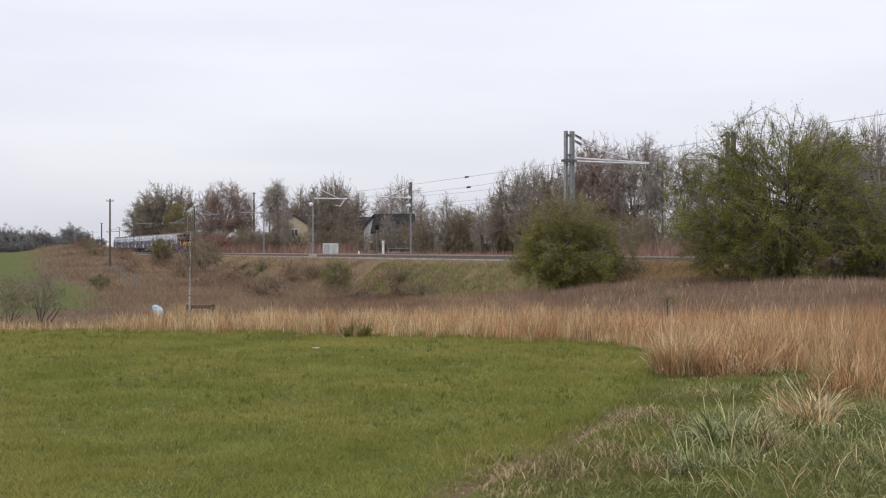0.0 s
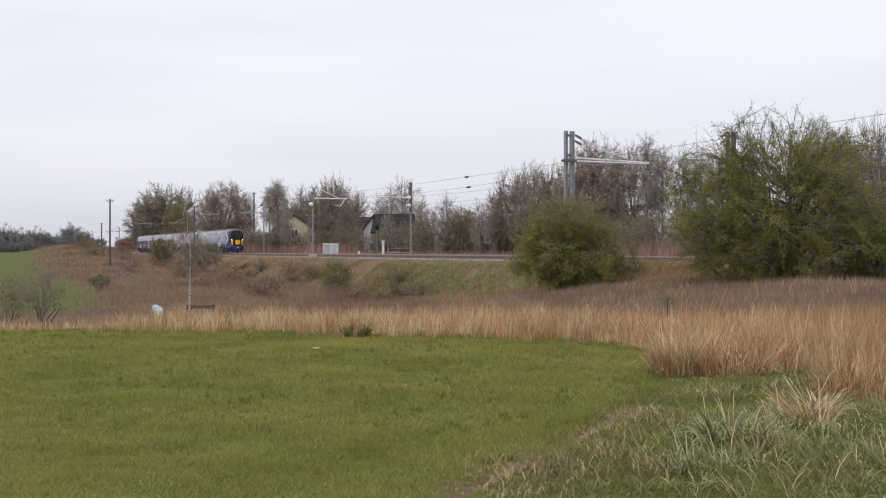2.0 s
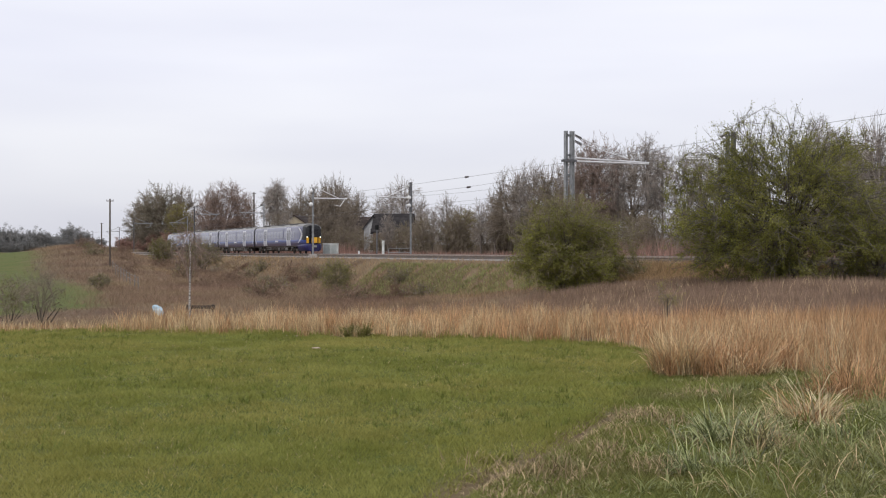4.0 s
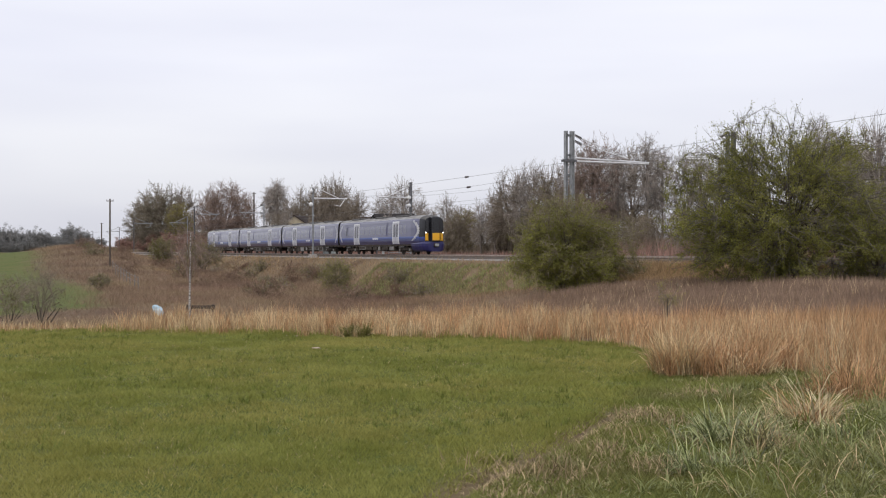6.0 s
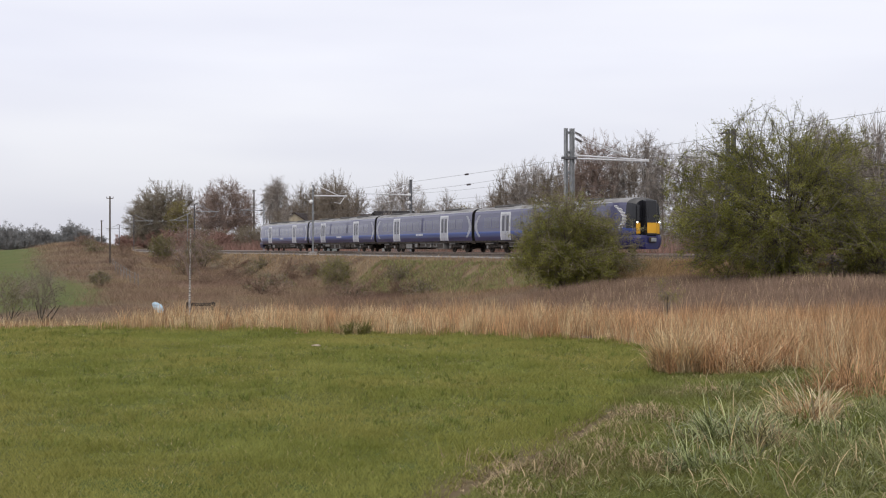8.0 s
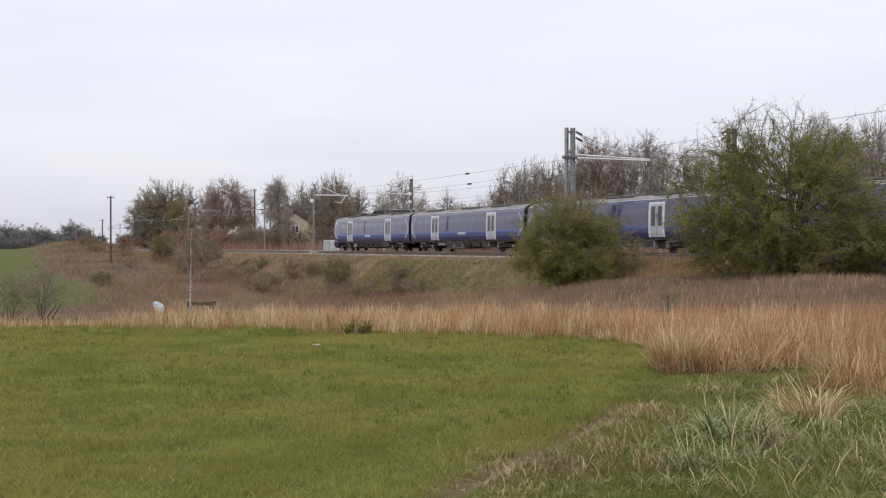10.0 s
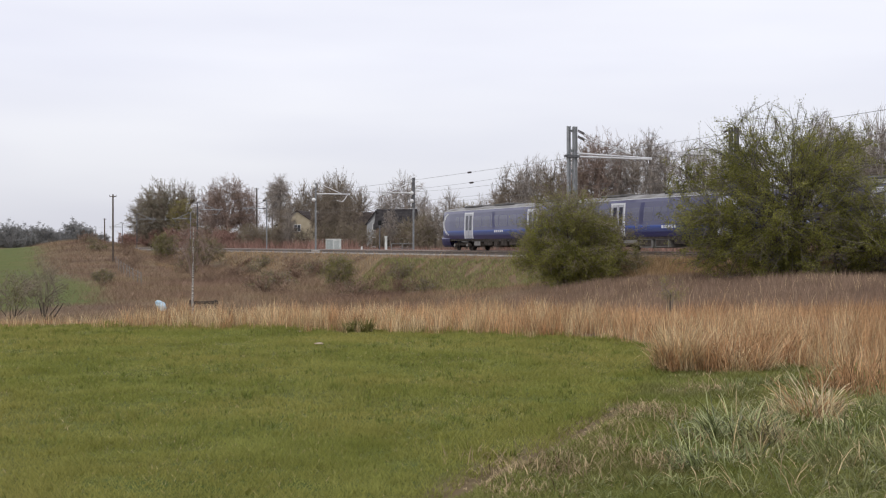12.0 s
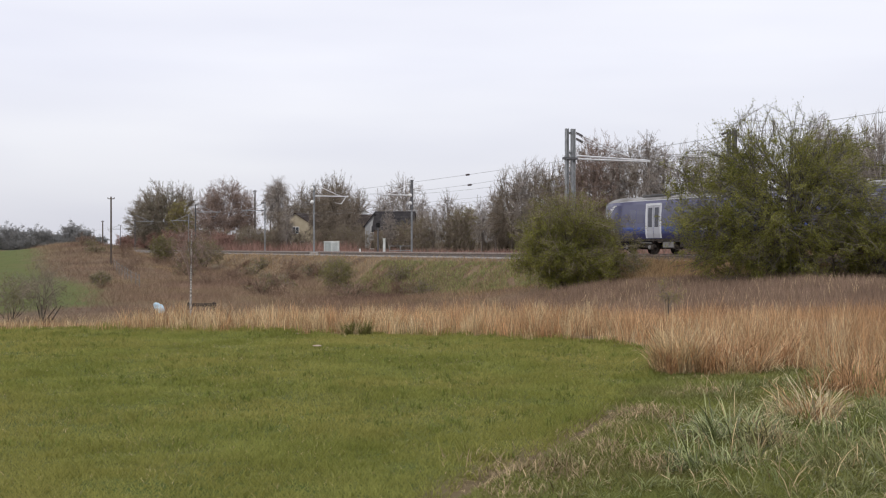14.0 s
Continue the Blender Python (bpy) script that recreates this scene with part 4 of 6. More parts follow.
def build_far_trees():
    behind = "trees behind the railway"
    kinds = {
        "brown": lambda m: forked_tree(31, "bare_tree", "leafless brown broad-crowned tree behind the railway", "tree", m, 14.0, 4.4, M_BARK, M_TWIG, far=True, group=behind,
                  low=0.12, mid=0.45, counts=(16, 110, 760, 13), fork=(0.14, 0.40), thick=0.24, twig_len=0.075, twig_r=0.013, rise=0.7),
        "red": lambda m: forked_tree(32, "bare_tree", "leafless red-brown fan-shaped tree behind the railway", "tree", m, 16.5, 6.2, M_BARK, M_TWIG_RED, far=True, group=behind,
                low=0.14, mid=0.42, counts=(18, 130, 1000, 12), fork=(0.14, 0.30), thick=0.26, twig_len=0.065, twig_r=0.018, rise=0.6, lift=0.3),
        "pale": lambda m: forked_tree(33, "birch_tree", "tall pale-barked birch with bare hanging twigs", "tree", m, 15.0, 2.9, M_BARK_PALE, M_TWIG_PALE, far=True, group=behind,
                 low=0.30, mid=0.62, counts=(18, 80, 420, 11), fork=(0.3, 0.80), thick=0.18, twig_len=0.075, twig_r=0.011, droop=0.5, rise=0.7, lift=0.1),
        "thin": lambda m: forked_tree(34, "ash_tree", "slender upright grey leafless ash tree", "tree", m, 13.5, 3.2, M_BARK_PALE, M_TWIG_PALE, far=True, group=behind,
                 low=0.14, mid=0.50, counts=(18, 100, 480, 9), fork=(0.10, 0.45), thick=0.24, twig_len=0.07, twig_r=0.011, rise=1.0, wild=0.35),
        "ivy": lambda m: forked_tree(35, "dense_tree", "dense dome-shaped tree with fine olive-brown twigs", "tree", m, 17.0, 7.4, M_BARK, M_TWIG, M_IVY, 22000, 0.20, leaf_share=0.8, far=True, group=behind,
                low=0.04, mid=0.42, counts=(18, 150, 1300, 13), fork=(0.1, 0.35), thick=0.26, twig_len=0.06, twig_r=0.020, rise=0.5),
        "yellow": lambda m: forked_tree(36, "yellow_tree", "small tree coming into yellow-green leaf", "tree", m, 12.0, 3.6, M_BARK, M_TWIG, M_LEAF_YEL, 14000, 0.24, leaf_share=0.8, far=True, group=behind,
                   low=0.06, mid=0.48, counts=(14, 90, 560, 10), fork=(0.1, 0.4), thick=0.2, twig_len=0.07, twig_r=0.014),
        "scrub": lambda m: forked_tree(37, "bare_thicket", "leafless olive-brown thicket beside the railway", "thicket", m, 7.0, 3.2, M_BARK, M_TWIG, M_LEAF_DULL, 2000, 0.13, leaf_share=0.6, far=True,
                  group="thickets beside the railway", low=0.0, mid=0.5, counts=(20, 90, 470, 11), stems=8, fork=(0.04, 0.3), thick=0.16, twig_len=0.08, twig_r=0.012, rise=0.9),
        "far": lambda m: forked_tree(38, "distant_tree", "round distant tree, leaves greyed by painted-in haze", "tree", m, 15.5, 8.5, M_BARK, M_TWIG_PALE, M_LEAF_FAR, 9500, 0.85, leaf_share=0.9, far=True,
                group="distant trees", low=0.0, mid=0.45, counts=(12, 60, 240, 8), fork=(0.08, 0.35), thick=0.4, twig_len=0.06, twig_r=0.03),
    }
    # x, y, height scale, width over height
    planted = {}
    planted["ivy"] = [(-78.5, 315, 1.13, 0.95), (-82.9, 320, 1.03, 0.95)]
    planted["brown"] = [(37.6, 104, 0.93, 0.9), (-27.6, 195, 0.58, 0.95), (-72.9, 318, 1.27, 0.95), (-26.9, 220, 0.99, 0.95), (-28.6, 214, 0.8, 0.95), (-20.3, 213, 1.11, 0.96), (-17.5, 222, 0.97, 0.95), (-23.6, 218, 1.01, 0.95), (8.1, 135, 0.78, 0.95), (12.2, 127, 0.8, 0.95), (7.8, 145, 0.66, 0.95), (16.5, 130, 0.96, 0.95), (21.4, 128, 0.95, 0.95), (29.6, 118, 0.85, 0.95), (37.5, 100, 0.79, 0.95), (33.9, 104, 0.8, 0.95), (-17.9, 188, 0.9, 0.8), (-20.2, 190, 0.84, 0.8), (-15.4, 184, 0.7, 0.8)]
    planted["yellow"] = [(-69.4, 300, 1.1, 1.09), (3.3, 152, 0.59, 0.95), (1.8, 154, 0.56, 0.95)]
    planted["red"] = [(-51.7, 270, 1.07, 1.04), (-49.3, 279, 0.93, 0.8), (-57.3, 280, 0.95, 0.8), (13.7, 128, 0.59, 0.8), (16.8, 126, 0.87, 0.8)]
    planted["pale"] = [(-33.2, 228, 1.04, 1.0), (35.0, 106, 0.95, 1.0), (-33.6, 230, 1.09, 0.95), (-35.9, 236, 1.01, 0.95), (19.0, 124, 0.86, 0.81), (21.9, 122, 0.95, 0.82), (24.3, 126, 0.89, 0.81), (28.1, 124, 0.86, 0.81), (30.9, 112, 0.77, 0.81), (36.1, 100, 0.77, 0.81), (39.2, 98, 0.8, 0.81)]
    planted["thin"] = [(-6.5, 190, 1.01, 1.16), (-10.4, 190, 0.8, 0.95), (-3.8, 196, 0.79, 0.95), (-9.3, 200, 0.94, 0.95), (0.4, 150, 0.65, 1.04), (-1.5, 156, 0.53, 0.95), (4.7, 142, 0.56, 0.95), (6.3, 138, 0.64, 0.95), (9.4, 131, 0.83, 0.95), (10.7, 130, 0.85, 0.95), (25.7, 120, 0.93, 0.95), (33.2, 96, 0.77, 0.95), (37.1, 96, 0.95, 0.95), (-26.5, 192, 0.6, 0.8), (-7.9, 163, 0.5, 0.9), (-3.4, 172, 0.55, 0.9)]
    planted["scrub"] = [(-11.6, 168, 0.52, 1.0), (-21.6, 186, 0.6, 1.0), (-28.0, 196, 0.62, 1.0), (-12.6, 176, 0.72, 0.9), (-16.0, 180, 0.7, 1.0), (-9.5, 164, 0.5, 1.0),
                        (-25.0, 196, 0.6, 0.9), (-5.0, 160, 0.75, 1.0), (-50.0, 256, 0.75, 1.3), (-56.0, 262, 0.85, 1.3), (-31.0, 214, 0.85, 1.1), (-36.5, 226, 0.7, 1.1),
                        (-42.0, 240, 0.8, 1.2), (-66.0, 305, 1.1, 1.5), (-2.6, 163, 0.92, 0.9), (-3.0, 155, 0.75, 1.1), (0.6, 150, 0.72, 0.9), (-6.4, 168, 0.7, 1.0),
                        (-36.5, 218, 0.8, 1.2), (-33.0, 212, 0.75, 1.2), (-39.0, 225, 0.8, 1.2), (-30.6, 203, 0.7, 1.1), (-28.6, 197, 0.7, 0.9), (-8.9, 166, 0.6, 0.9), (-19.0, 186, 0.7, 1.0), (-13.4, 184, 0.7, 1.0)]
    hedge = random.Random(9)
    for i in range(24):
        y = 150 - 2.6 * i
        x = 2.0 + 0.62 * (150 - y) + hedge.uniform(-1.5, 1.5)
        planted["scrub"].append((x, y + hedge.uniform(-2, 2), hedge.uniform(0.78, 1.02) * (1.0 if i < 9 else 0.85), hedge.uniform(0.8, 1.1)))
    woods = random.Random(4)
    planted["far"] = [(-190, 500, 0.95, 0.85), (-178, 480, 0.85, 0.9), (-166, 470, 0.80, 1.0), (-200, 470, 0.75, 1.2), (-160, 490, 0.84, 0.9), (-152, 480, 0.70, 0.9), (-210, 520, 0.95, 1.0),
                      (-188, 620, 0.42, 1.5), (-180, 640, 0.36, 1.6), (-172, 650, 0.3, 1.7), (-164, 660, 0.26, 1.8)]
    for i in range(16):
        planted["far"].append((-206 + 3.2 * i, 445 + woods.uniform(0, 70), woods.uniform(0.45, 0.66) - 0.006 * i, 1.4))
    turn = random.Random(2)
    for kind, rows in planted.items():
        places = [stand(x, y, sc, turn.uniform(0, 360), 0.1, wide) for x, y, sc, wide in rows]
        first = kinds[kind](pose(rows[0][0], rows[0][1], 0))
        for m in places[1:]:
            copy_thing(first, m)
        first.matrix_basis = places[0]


build_far_trees()


# ---------------------------------------------------------------- grasses, reeds and scrub
def scatter(rng, n, x0, x1, y0, y1, keep):
    x, y = rng.uniform(x0, x1, n), rng.uniform(y0, y1, n)
    ok = keep(x, y)
    x, y = x[ok], y[ok]
    return np.stack([x, y, land(x, y) - 0.01], 1)


def stuff(name, pieces, mat, label, category):
    V, F = joined(pieces)
    return tagged(new(name, mesh_tris(name, V, F, mat)), label, category, kind="stuff")


def in_view(x, y, margin=0.02):
    return np.abs(x) < y * (0.3893 + margin) + 0.6


def build_grasses():
    rng = np.random.default_rng(5)
    # mown field: short blades, thicker near the viewer
    def field(x, y):
        return in_view(x, y) & (y < np.interp(x, REED_X, REED_Y) + 0.6) & (x < np.interp(y, EDGE_Y, EDGE_X) + np.where(y < 11.6, 0.0, 0.1) + 0.07 * (patches(x, y, 4.0, 2.0) - 0.5))
    n = 640000
    x, y = rng.uniform(-1, 1, n), 5.6 + 18 * rng.random(n) ** 1.25
    x = x * (y * 0.41 + 0.6)
    ok = field(x, y) & (rng.random(n) < 0.05 + 1.5 * (0.5 * patches(x, y, 1.6, 5.5) + 0.5 * patches(x, y, 5.0, 6.5)))
    x, y = x[ok], y[ok]
    p = np.stack([x, y, land(x, y) - 0.005], 1)
    g = 0.15 + 1.1 * patches(x, y, 3.4, 0.7) ** 1.4 + 0.5 * patches(x, y, 0.8, 3.3)
    h = 0.05 * g * rng.uniform(0.6, 1.4, len(p))
    stuff("field_grass", [spears(rng, p, h, 0.004 + 0.00048 * y, h * 0.9)], M_GRASS, "short mown green grass of the field", "grass")
    c = scatter(rng, 2600, -10, 4, 6, 22, field)
    c = c[patches(c[:, 0], c[:, 1], 0.7, 6.6) > 0.4]
    k = np.repeat(np.arange(len(c)), 14)
    b = c[k] + rng.normal(0, 0.022, (len(k), 3)) * np.array([1, 1, 0])
    L = (0.05 + 0.06 * rng.random(len(c)))[k] * rng.uniform(0.5, 1.2, len(k))
    stuff("field_tufts", [fountain(rng, b, L, 0.004 + 0.0003 * b[:, 1], 0.7)], M_TUFT, "small darker grass tufts in the mown field", "grass tufts")
    x, y = rng.uniform(-1, 1, 9000), 5.8 + 15 * rng.random(9000)
    x = x * (y * 0.41)
    ok = field(x, y) & (patches(x, y, 1.2, 9.3) > 0.42)
    x, y = x[ok], y[ok]
    h = rng.uniform(0.014, 0.04, len(x))
    stuff("pale_grass_blades", [spears(rng, np.stack([x, y, land(x, y) + 0.01], 1), h, 0.002 + 0.00022 * y, h * 1.2)], M_REED_PALE, "scattered bleached blades in the mown field", "grass")
    # dry reed belt
    def belt(x, y):
        return in_view(x, y, 0.03) & (y > np.interp(x, REED_X, REED_Y) + 0.35 * np.sin(x * 3.1) + 0.2 * np.sin(x * 7.7))
    p = np.concatenate([scatter(rng, 80000, -14, 14, 13, 27, belt), scatter(rng, 14000, -2, 14, 26, 30, belt)])
    p = p[rng.random(len(p)) < 0.15 + 1.7 * sst(0.25, 0.6, patches(p[:, 0], p[:, 1], 1.7, 12.0))]
    cl = patches(p[:, 0], p[:, 1], 1.0, 2.0)
    h = (0.14 + 0.66 * sst(0.05, 0.95, cl) * rng.random(len(p)) ** 0.4) * rng.uniform(0.55, 1.2, len(p)) * (0.35 + 0.60 * sst(-7.4, -6.4, p[:, 0]) + 0.28 * sst(0, 6, p[:, 0])) * (1 - 0.5 * sst(19, 27, p[:, 1]) * sst(0, 5, p[:, 0]))
    w, back = 0.0035 + 0.00013 * p[:, 1], p[:, 1] > 24.5
    bleached = ~back & (rng.random(len(p)) < 0.55 * sst(0.45, 0.65, patches(p[:, 0], p[:, 1], 1.4, 15.0)))
    stuff("bleached_reeds", [blades(rng, p[bleached], h[bleached] * 1.02, w[bleached] * 0.8, h[bleached] * 0.26, wind=(0.06, 0))], M_REED_PALE, "bleached stalks standing in clumps among the reeds", "reed grass")
    front = ~back & ~bleached
    stuff("reed_grass", [blades(rng, p[front], h[front], w[front], h[front] * 0.26, wind=(0.08, 0)), spears(rng, p[back], h[back], w[back] * 1.2, h[back] * 0.4)], M_REED, "tall dry tawny reed grass along the field edge", "reed grass")
    # reeds in separate clumps along the front of the belt
    def clump_belt(x, y):
        return belt(x, y) & (y < np.interp(x, REED_X, REED_Y) + 5.5) & (x > -6.35)
    c = scatter(rng, 9000, -9, 12, 13, 27, clump_belt)
    c = c[rng.random(len(c)) < 0.2 + 1.2 * patches(c[:, 0], c[:, 1], 1.1, 17.0)][:3600]
    tall = (0.16 + 0.56 * rng.random(len(c)) ** 1.7) * (0.8 + 0.3 * sst(0, 6, c[:, 0]))
    k = np.repeat(np.arange(len(c)), 26)
    b = c[k] + rng.normal(0, 0.05, (len(k), 3)) * np.array([1, 1, 0])
    L = tall[k] * rng.uniform(0.45, 1.15, len(k))
    shade = (rng.random(len(c)) < 0.38 + 0.27 * sst(2, -2, c[:, 0]))[k]
    for keep, mat, name, label in ((~shade, M_REED, "reed_clumps", "tawny reed clumps with splayed blades"), (shade, M_REED_PALE, "pale_reed_clumps", "bleached reed clumps with splayed blades")):
        stuff(name, [fountain(rng, b[keep], L[keep], 0.004 + 0.00016 * b[keep][:, 1], 0.42)], mat, label, "reed grass")
    # straw fringe with paler stalks in the front of the belt
    def fringe(x, y):
        e = np.interp(x, REED_X, REED_Y)
        return in_view(x, y) & (y > e - 0.1) & (y < e + 3.0) & (rng.random(len(x)) < 0.7)
    p = scatter(rng, 26000, -10, 8, 13, 25, fringe)
    h = rng.uniform(0.15, 0.5, len(p)) * (0.6 + 0.4 * sst(-7.4, -6.4, p[:, 0]) + 0.25 * sst(0, 6, p[:, 0]))
    stuff("straw_grass", [blades(rng, p, h, np.full(len(p), 0.007), h * 0.34)], M_REED_PALE, "pale straw-coloured grass stalks in front of the reeds", "straw grass")
    c = np.stack([rng.uniform(-7.5, 3.0, 70), np.zeros(70), np.zeros(70)], 1)
    c[:, 1] = np.interp(c[:, 0], REED_X, REED_Y) + rng.uniform(-0.15, 0.35, 70)
    c[:, 2] = land(c[:, 0], c[:, 1]) - 0.01
    k = np.repeat(rng.choice(70, 60, replace=False), 40)
    b = c[k] + rng.normal(0, 0.09, (len(k), 3)) * np.array([1, 1, 0])
    L = (0.07 + 0.12 * rng.random(70))[k] * rng.uniform(0.4, 1.2, len(k))
    stuff("edge_tufts", [fountain(rng, b, L, np.full(len(k), 0.012), 0.8)], M_GRASS, "olive grass tufts along the foot of the reeds", "grass tufts")
    # rough verge
    def verge(x, y):
        return in_view(x, y) & (x > np.interp(y, EDGE_Y, EDGE_X) + np.where((y < 11.4) & (y > 7.4), 0.13, 0.0) + 0.25 * (patches(x, y, 3.0, 8.0) - 0.5)) & (y < np.interp(x, REED_X, REED_Y) + 0.6)
    n = 420000
    x, y = rng.uniform(-1.2, 8, n), 5.8 + 13 * rng.random(n) ** 1.4
    ok = verge(x, y)
    x, y = x[ok], y[ok]
    p = np.stack([x, y, land(x, y) - 0.005], 1)
    h = (0.022 + 0.05 * patches(p[:, 0], p[:, 1], 1.6, 4.0)) * rng.uniform(0.5, 1.4, len(p))
    stuff("rough_grass", [spears(rng, p, h, 0.005 + 0.0004 * p[:, 1], h * 1.0)], M_VERGE, "rough green grass beside the mown field", "rough grass")
    c = scatter(rng, 2600, -1.0, 8, 5.8, 20, verge)
    c = c[(rng.random(len(c)) < 0.25 + patches(c[:, 0], c[:, 1], 0.9, 4.4)) & (c[:, 0] > np.interp(c[:, 1], EDGE_Y, EDGE_X) + 0.25)]
    grown = sst(0.5, 2.2, c[:, 0] - np.interp(c[:, 1], EDGE_Y, EDGE_X))
    k = np.repeat(np.arange(len(c)), 34)
    b = c[k] + rng.normal(0, 0.035, (len(k), 3)) * np.array([1, 1, 0])
    L = (0.08 + 0.24 * grown[k] * (rng.random(len(c)) ** 1.6)[k]) * rng.uniform(0.4, 1.15, len(k))
    pale = rng.random(len(k)) < (0.03 + 0.14 * sst(0.5, 0.75, patches(c[:, 0], c[:, 1], 0.8, 1.5)))[k]
    for keep, mat, name, label in ((~pale, M_GRASS_BLUE, "tufted_grass", "small arching green grass tufts in the verge"), (pale, M_REED_PALE, "dead_grass", "thin dead straw blades among the verge tufts")):
        stuff(name, [fountain(rng, b[keep], L[keep], 0.005 + 0.00028 * b[keep][:, 1], 1.45)], mat, label, name.replace("_", " "))
    # matted worn strip between field and verge
    y = rng.uniform(6.4, 11.4, 4200)
    x = np.interp(y, EDGE_Y, EDGE_X) + 0.10 + rng.normal(0, 0.14, len(y)) + np.abs(rng.normal(0, 0.35, len(y)))
    p = np.stack([x, y, land(x, y) + 0.004], 1)
    p = p[patches(p[:, 0], p[:, 1], 1.3, 2.2) > 0.5]
    L = rng.uniform(0.03, 0.11, len(p))
    stuff("matted_straw", [fountain(rng, p, L, np.full(len(p), 0.006), 1.7)], M_MATTED, "flattened dead straw along the worn field edge", "straw")
    # dead mats in the verge
    c = np.array([(1.29, 8.93), (0.85, 7.94), (0.47, 8.24), (1.87, 10.9), (2.8, 9.3), (2.85, 12.6), (1.5, 8.2), (2.1, 10.4)])
    k = np.repeat(np.arange(len(c)), 200)
    x, y = c[k, 0] + rng.normal(0, 0.12, len(k)) * (1 + 0.4 * (k % 3)), c[k, 1] + rng.normal(0, 0.18, len(k))
    p = np.stack([x, y, land(x, y) + 0.03 * rng.random(len(k))], 1)
    stuff("dead_grass_mats", [fountain(rng, p, rng.uniform(0.04, 0.17, len(p)), np.full(len(p), 0.005), 1.3)], M_MATTED, "curled tan mats of dead grass in the verge", "dead grass")
    # dark stems behind the reeds
    def docks(x, y):
        return in_view(x, y, 0.03) & (x > 0.05 * y) & (line_sd(x, y)[1] > 9)
    p = scatter(rng, 95000, 1.5, 22, 28, 60, docks)
    p = p[patches(p[:, 0], p[:, 1], 0.5, 6.0) > 0.3]
    h = rng.uniform(0.12, 0.48, len(p))
    stuff("dock_stems", [spears(rng, p, h, np.full(len(p), 0.018), h * 0.35)], M_STEM, "dark brown dead stems under the hawthorn", "dead stems")
    p = scatter(rng, 2200, 1.5, 20, 27, 56, docks)
    p = p[patches(p[:, 0], p[:, 1], 0.6, 8.8) > 0.42]
    h = rng.uniform(0.22, 0.62, len(p))
    stuff("tall_dead_stalks", [blades(rng, p, h, np.full(len(p), 0.013), h * 0.3)], M_REED_PALE, "sparse tall bleached stalks among the dark stems", "dead stems")


build_grasses()


def build_scrub():
    rng = np.random.default_rng(6)
    def bank(x, y):
        s, d = line_sd(x, y)
        green = (x < np.interp(y, HOLLOW_Y, HOLLOW_X) + 1.5 * rng.normal(size=len(x))) & (y > 55)
        return in_view(x, y, 0.03) & (d > 4.8) & ~green & (y > 27) & (rng.random(len(x)) < sst(4.5, 8, d) * 0.9 + 0.1)
    p = np.concatenate([scatter(rng, 240000, -30, 22, 27, 110, bank), scatter(rng, 260000, -85, 0, 90, 235, bank)])
    s, d = line_sd(p[:, 0], p[:, 1])
    cl = patches(p[:, 0], p[:, 1], 0.4, 1.0)
    h = (0.16 + 0.62 * cl * sst(5, 11, d)) * rng.uniform(0.5, 1.3, len(p)) * (0.45 + 0.55 * sst(8, -6, p[:, 0])) * np.where(p[:, 1] < 68, 0.35 + 0.65 * sst(-20, -12, p[:, 0]), 1.0)
    stuff("bramble_scrub", [spears(rng, p, h, 0.006 + 0.00016 * p[:, 1], h * 0.8)], M_BRAMBLE, "brown leafless bramble scrub on the railway bank", "scrub")
    # tawny grass on the upper bank
    def upper(x, y):
        s, d = line_sd(x, y)
        return in_view(x, y, 0.03) & (d > 4.4) & (s > -125) & ((d < np.where((s > -6) & (s < 26), 5.9, 8) + 1.2 * (patches(x, y, 0.5, 13.0) - 0.5)) | ((d < 9.5) & (patches(x, y, 0.5, 3.0) < 0.44)) | (patches(x, y, 0.16, 11.0) > 0.62)) & (d < 19)
    p = scatter(rng, 120000, -48, 20, 50, 210, upper)
    h = rng.uniform(0.12, 0.5, len(p))
    stuff("bank_grass", [spears(rng, p, h, 0.01 + 0.0003 * p[:, 1], h * 0.6)], M_DULL_STRAW, "dull straw grass along the top of the bank", "bank grass")
    q = rng.uniform(6, 48, 26000), rng.uniform(4.2, 8.0, 26000)
    q = q[0], np.where(q[0] < 30, 4.2 + (q[1] - 4.2) * 0.38, q[1])
    x, y = line_xy(*q)
    p = np.stack([x, y, land(x, y) - 0.01], 1)
    h = rng.uniform(0.15, 0.45, len(p)) * sst(22, 34, q[0])
    stuff("lineside_grass", [spears(rng, p, h, np.full(len(p), 0.03), h * 0.5)], M_DULL_STRAW, "taller dull straw grass along the top of the bank", "bank grass")

    def greener(x, y):
        s, d = line_sd(x, y)
        return (d > 5.4) & (d < 9.5) & (s > -8) & (s < 27) & (patches(x, y, 0.5, 3.0) > 0.26)
    p = scatter(rng, 150000, -14, 14, 68, 115, greener)
    h = rng.uniform(0.1, 0.34, len(p))
    stuff("green_bank_grass", [spears(rng, p, h, np.full(len(p), 0.04), h * 0.6)], M_GRASS_BLUE, "patches of green grass on the bank", "bank grass")
    # dense brown growth at the foot of the trees
    p = scatter(rng, 26000, -8, 60, 104, 172, lambda x, y: (line_sd(x, y)[1] < -20) & in_view(x, y, 0.05))
    h = rng.uniform(1.5, 4.6, len(p)) * (0.5 + 0.8 * patches(p[:, 0], p[:, 1], 0.2, 7.0))
    stuff("undergrowth", [spears(rng, p, h, np.full(len(p), 0.05), h * 0.25)], M_TWIG, "brown leafless undergrowth beneath the trees", "undergrowth")
    # red scrub beyond the tracks
    def red(x, y):
        s, d = line_sd(x, y)
        return (d < -8.5) & (d > -13) & in_view(x, y, 0.03)
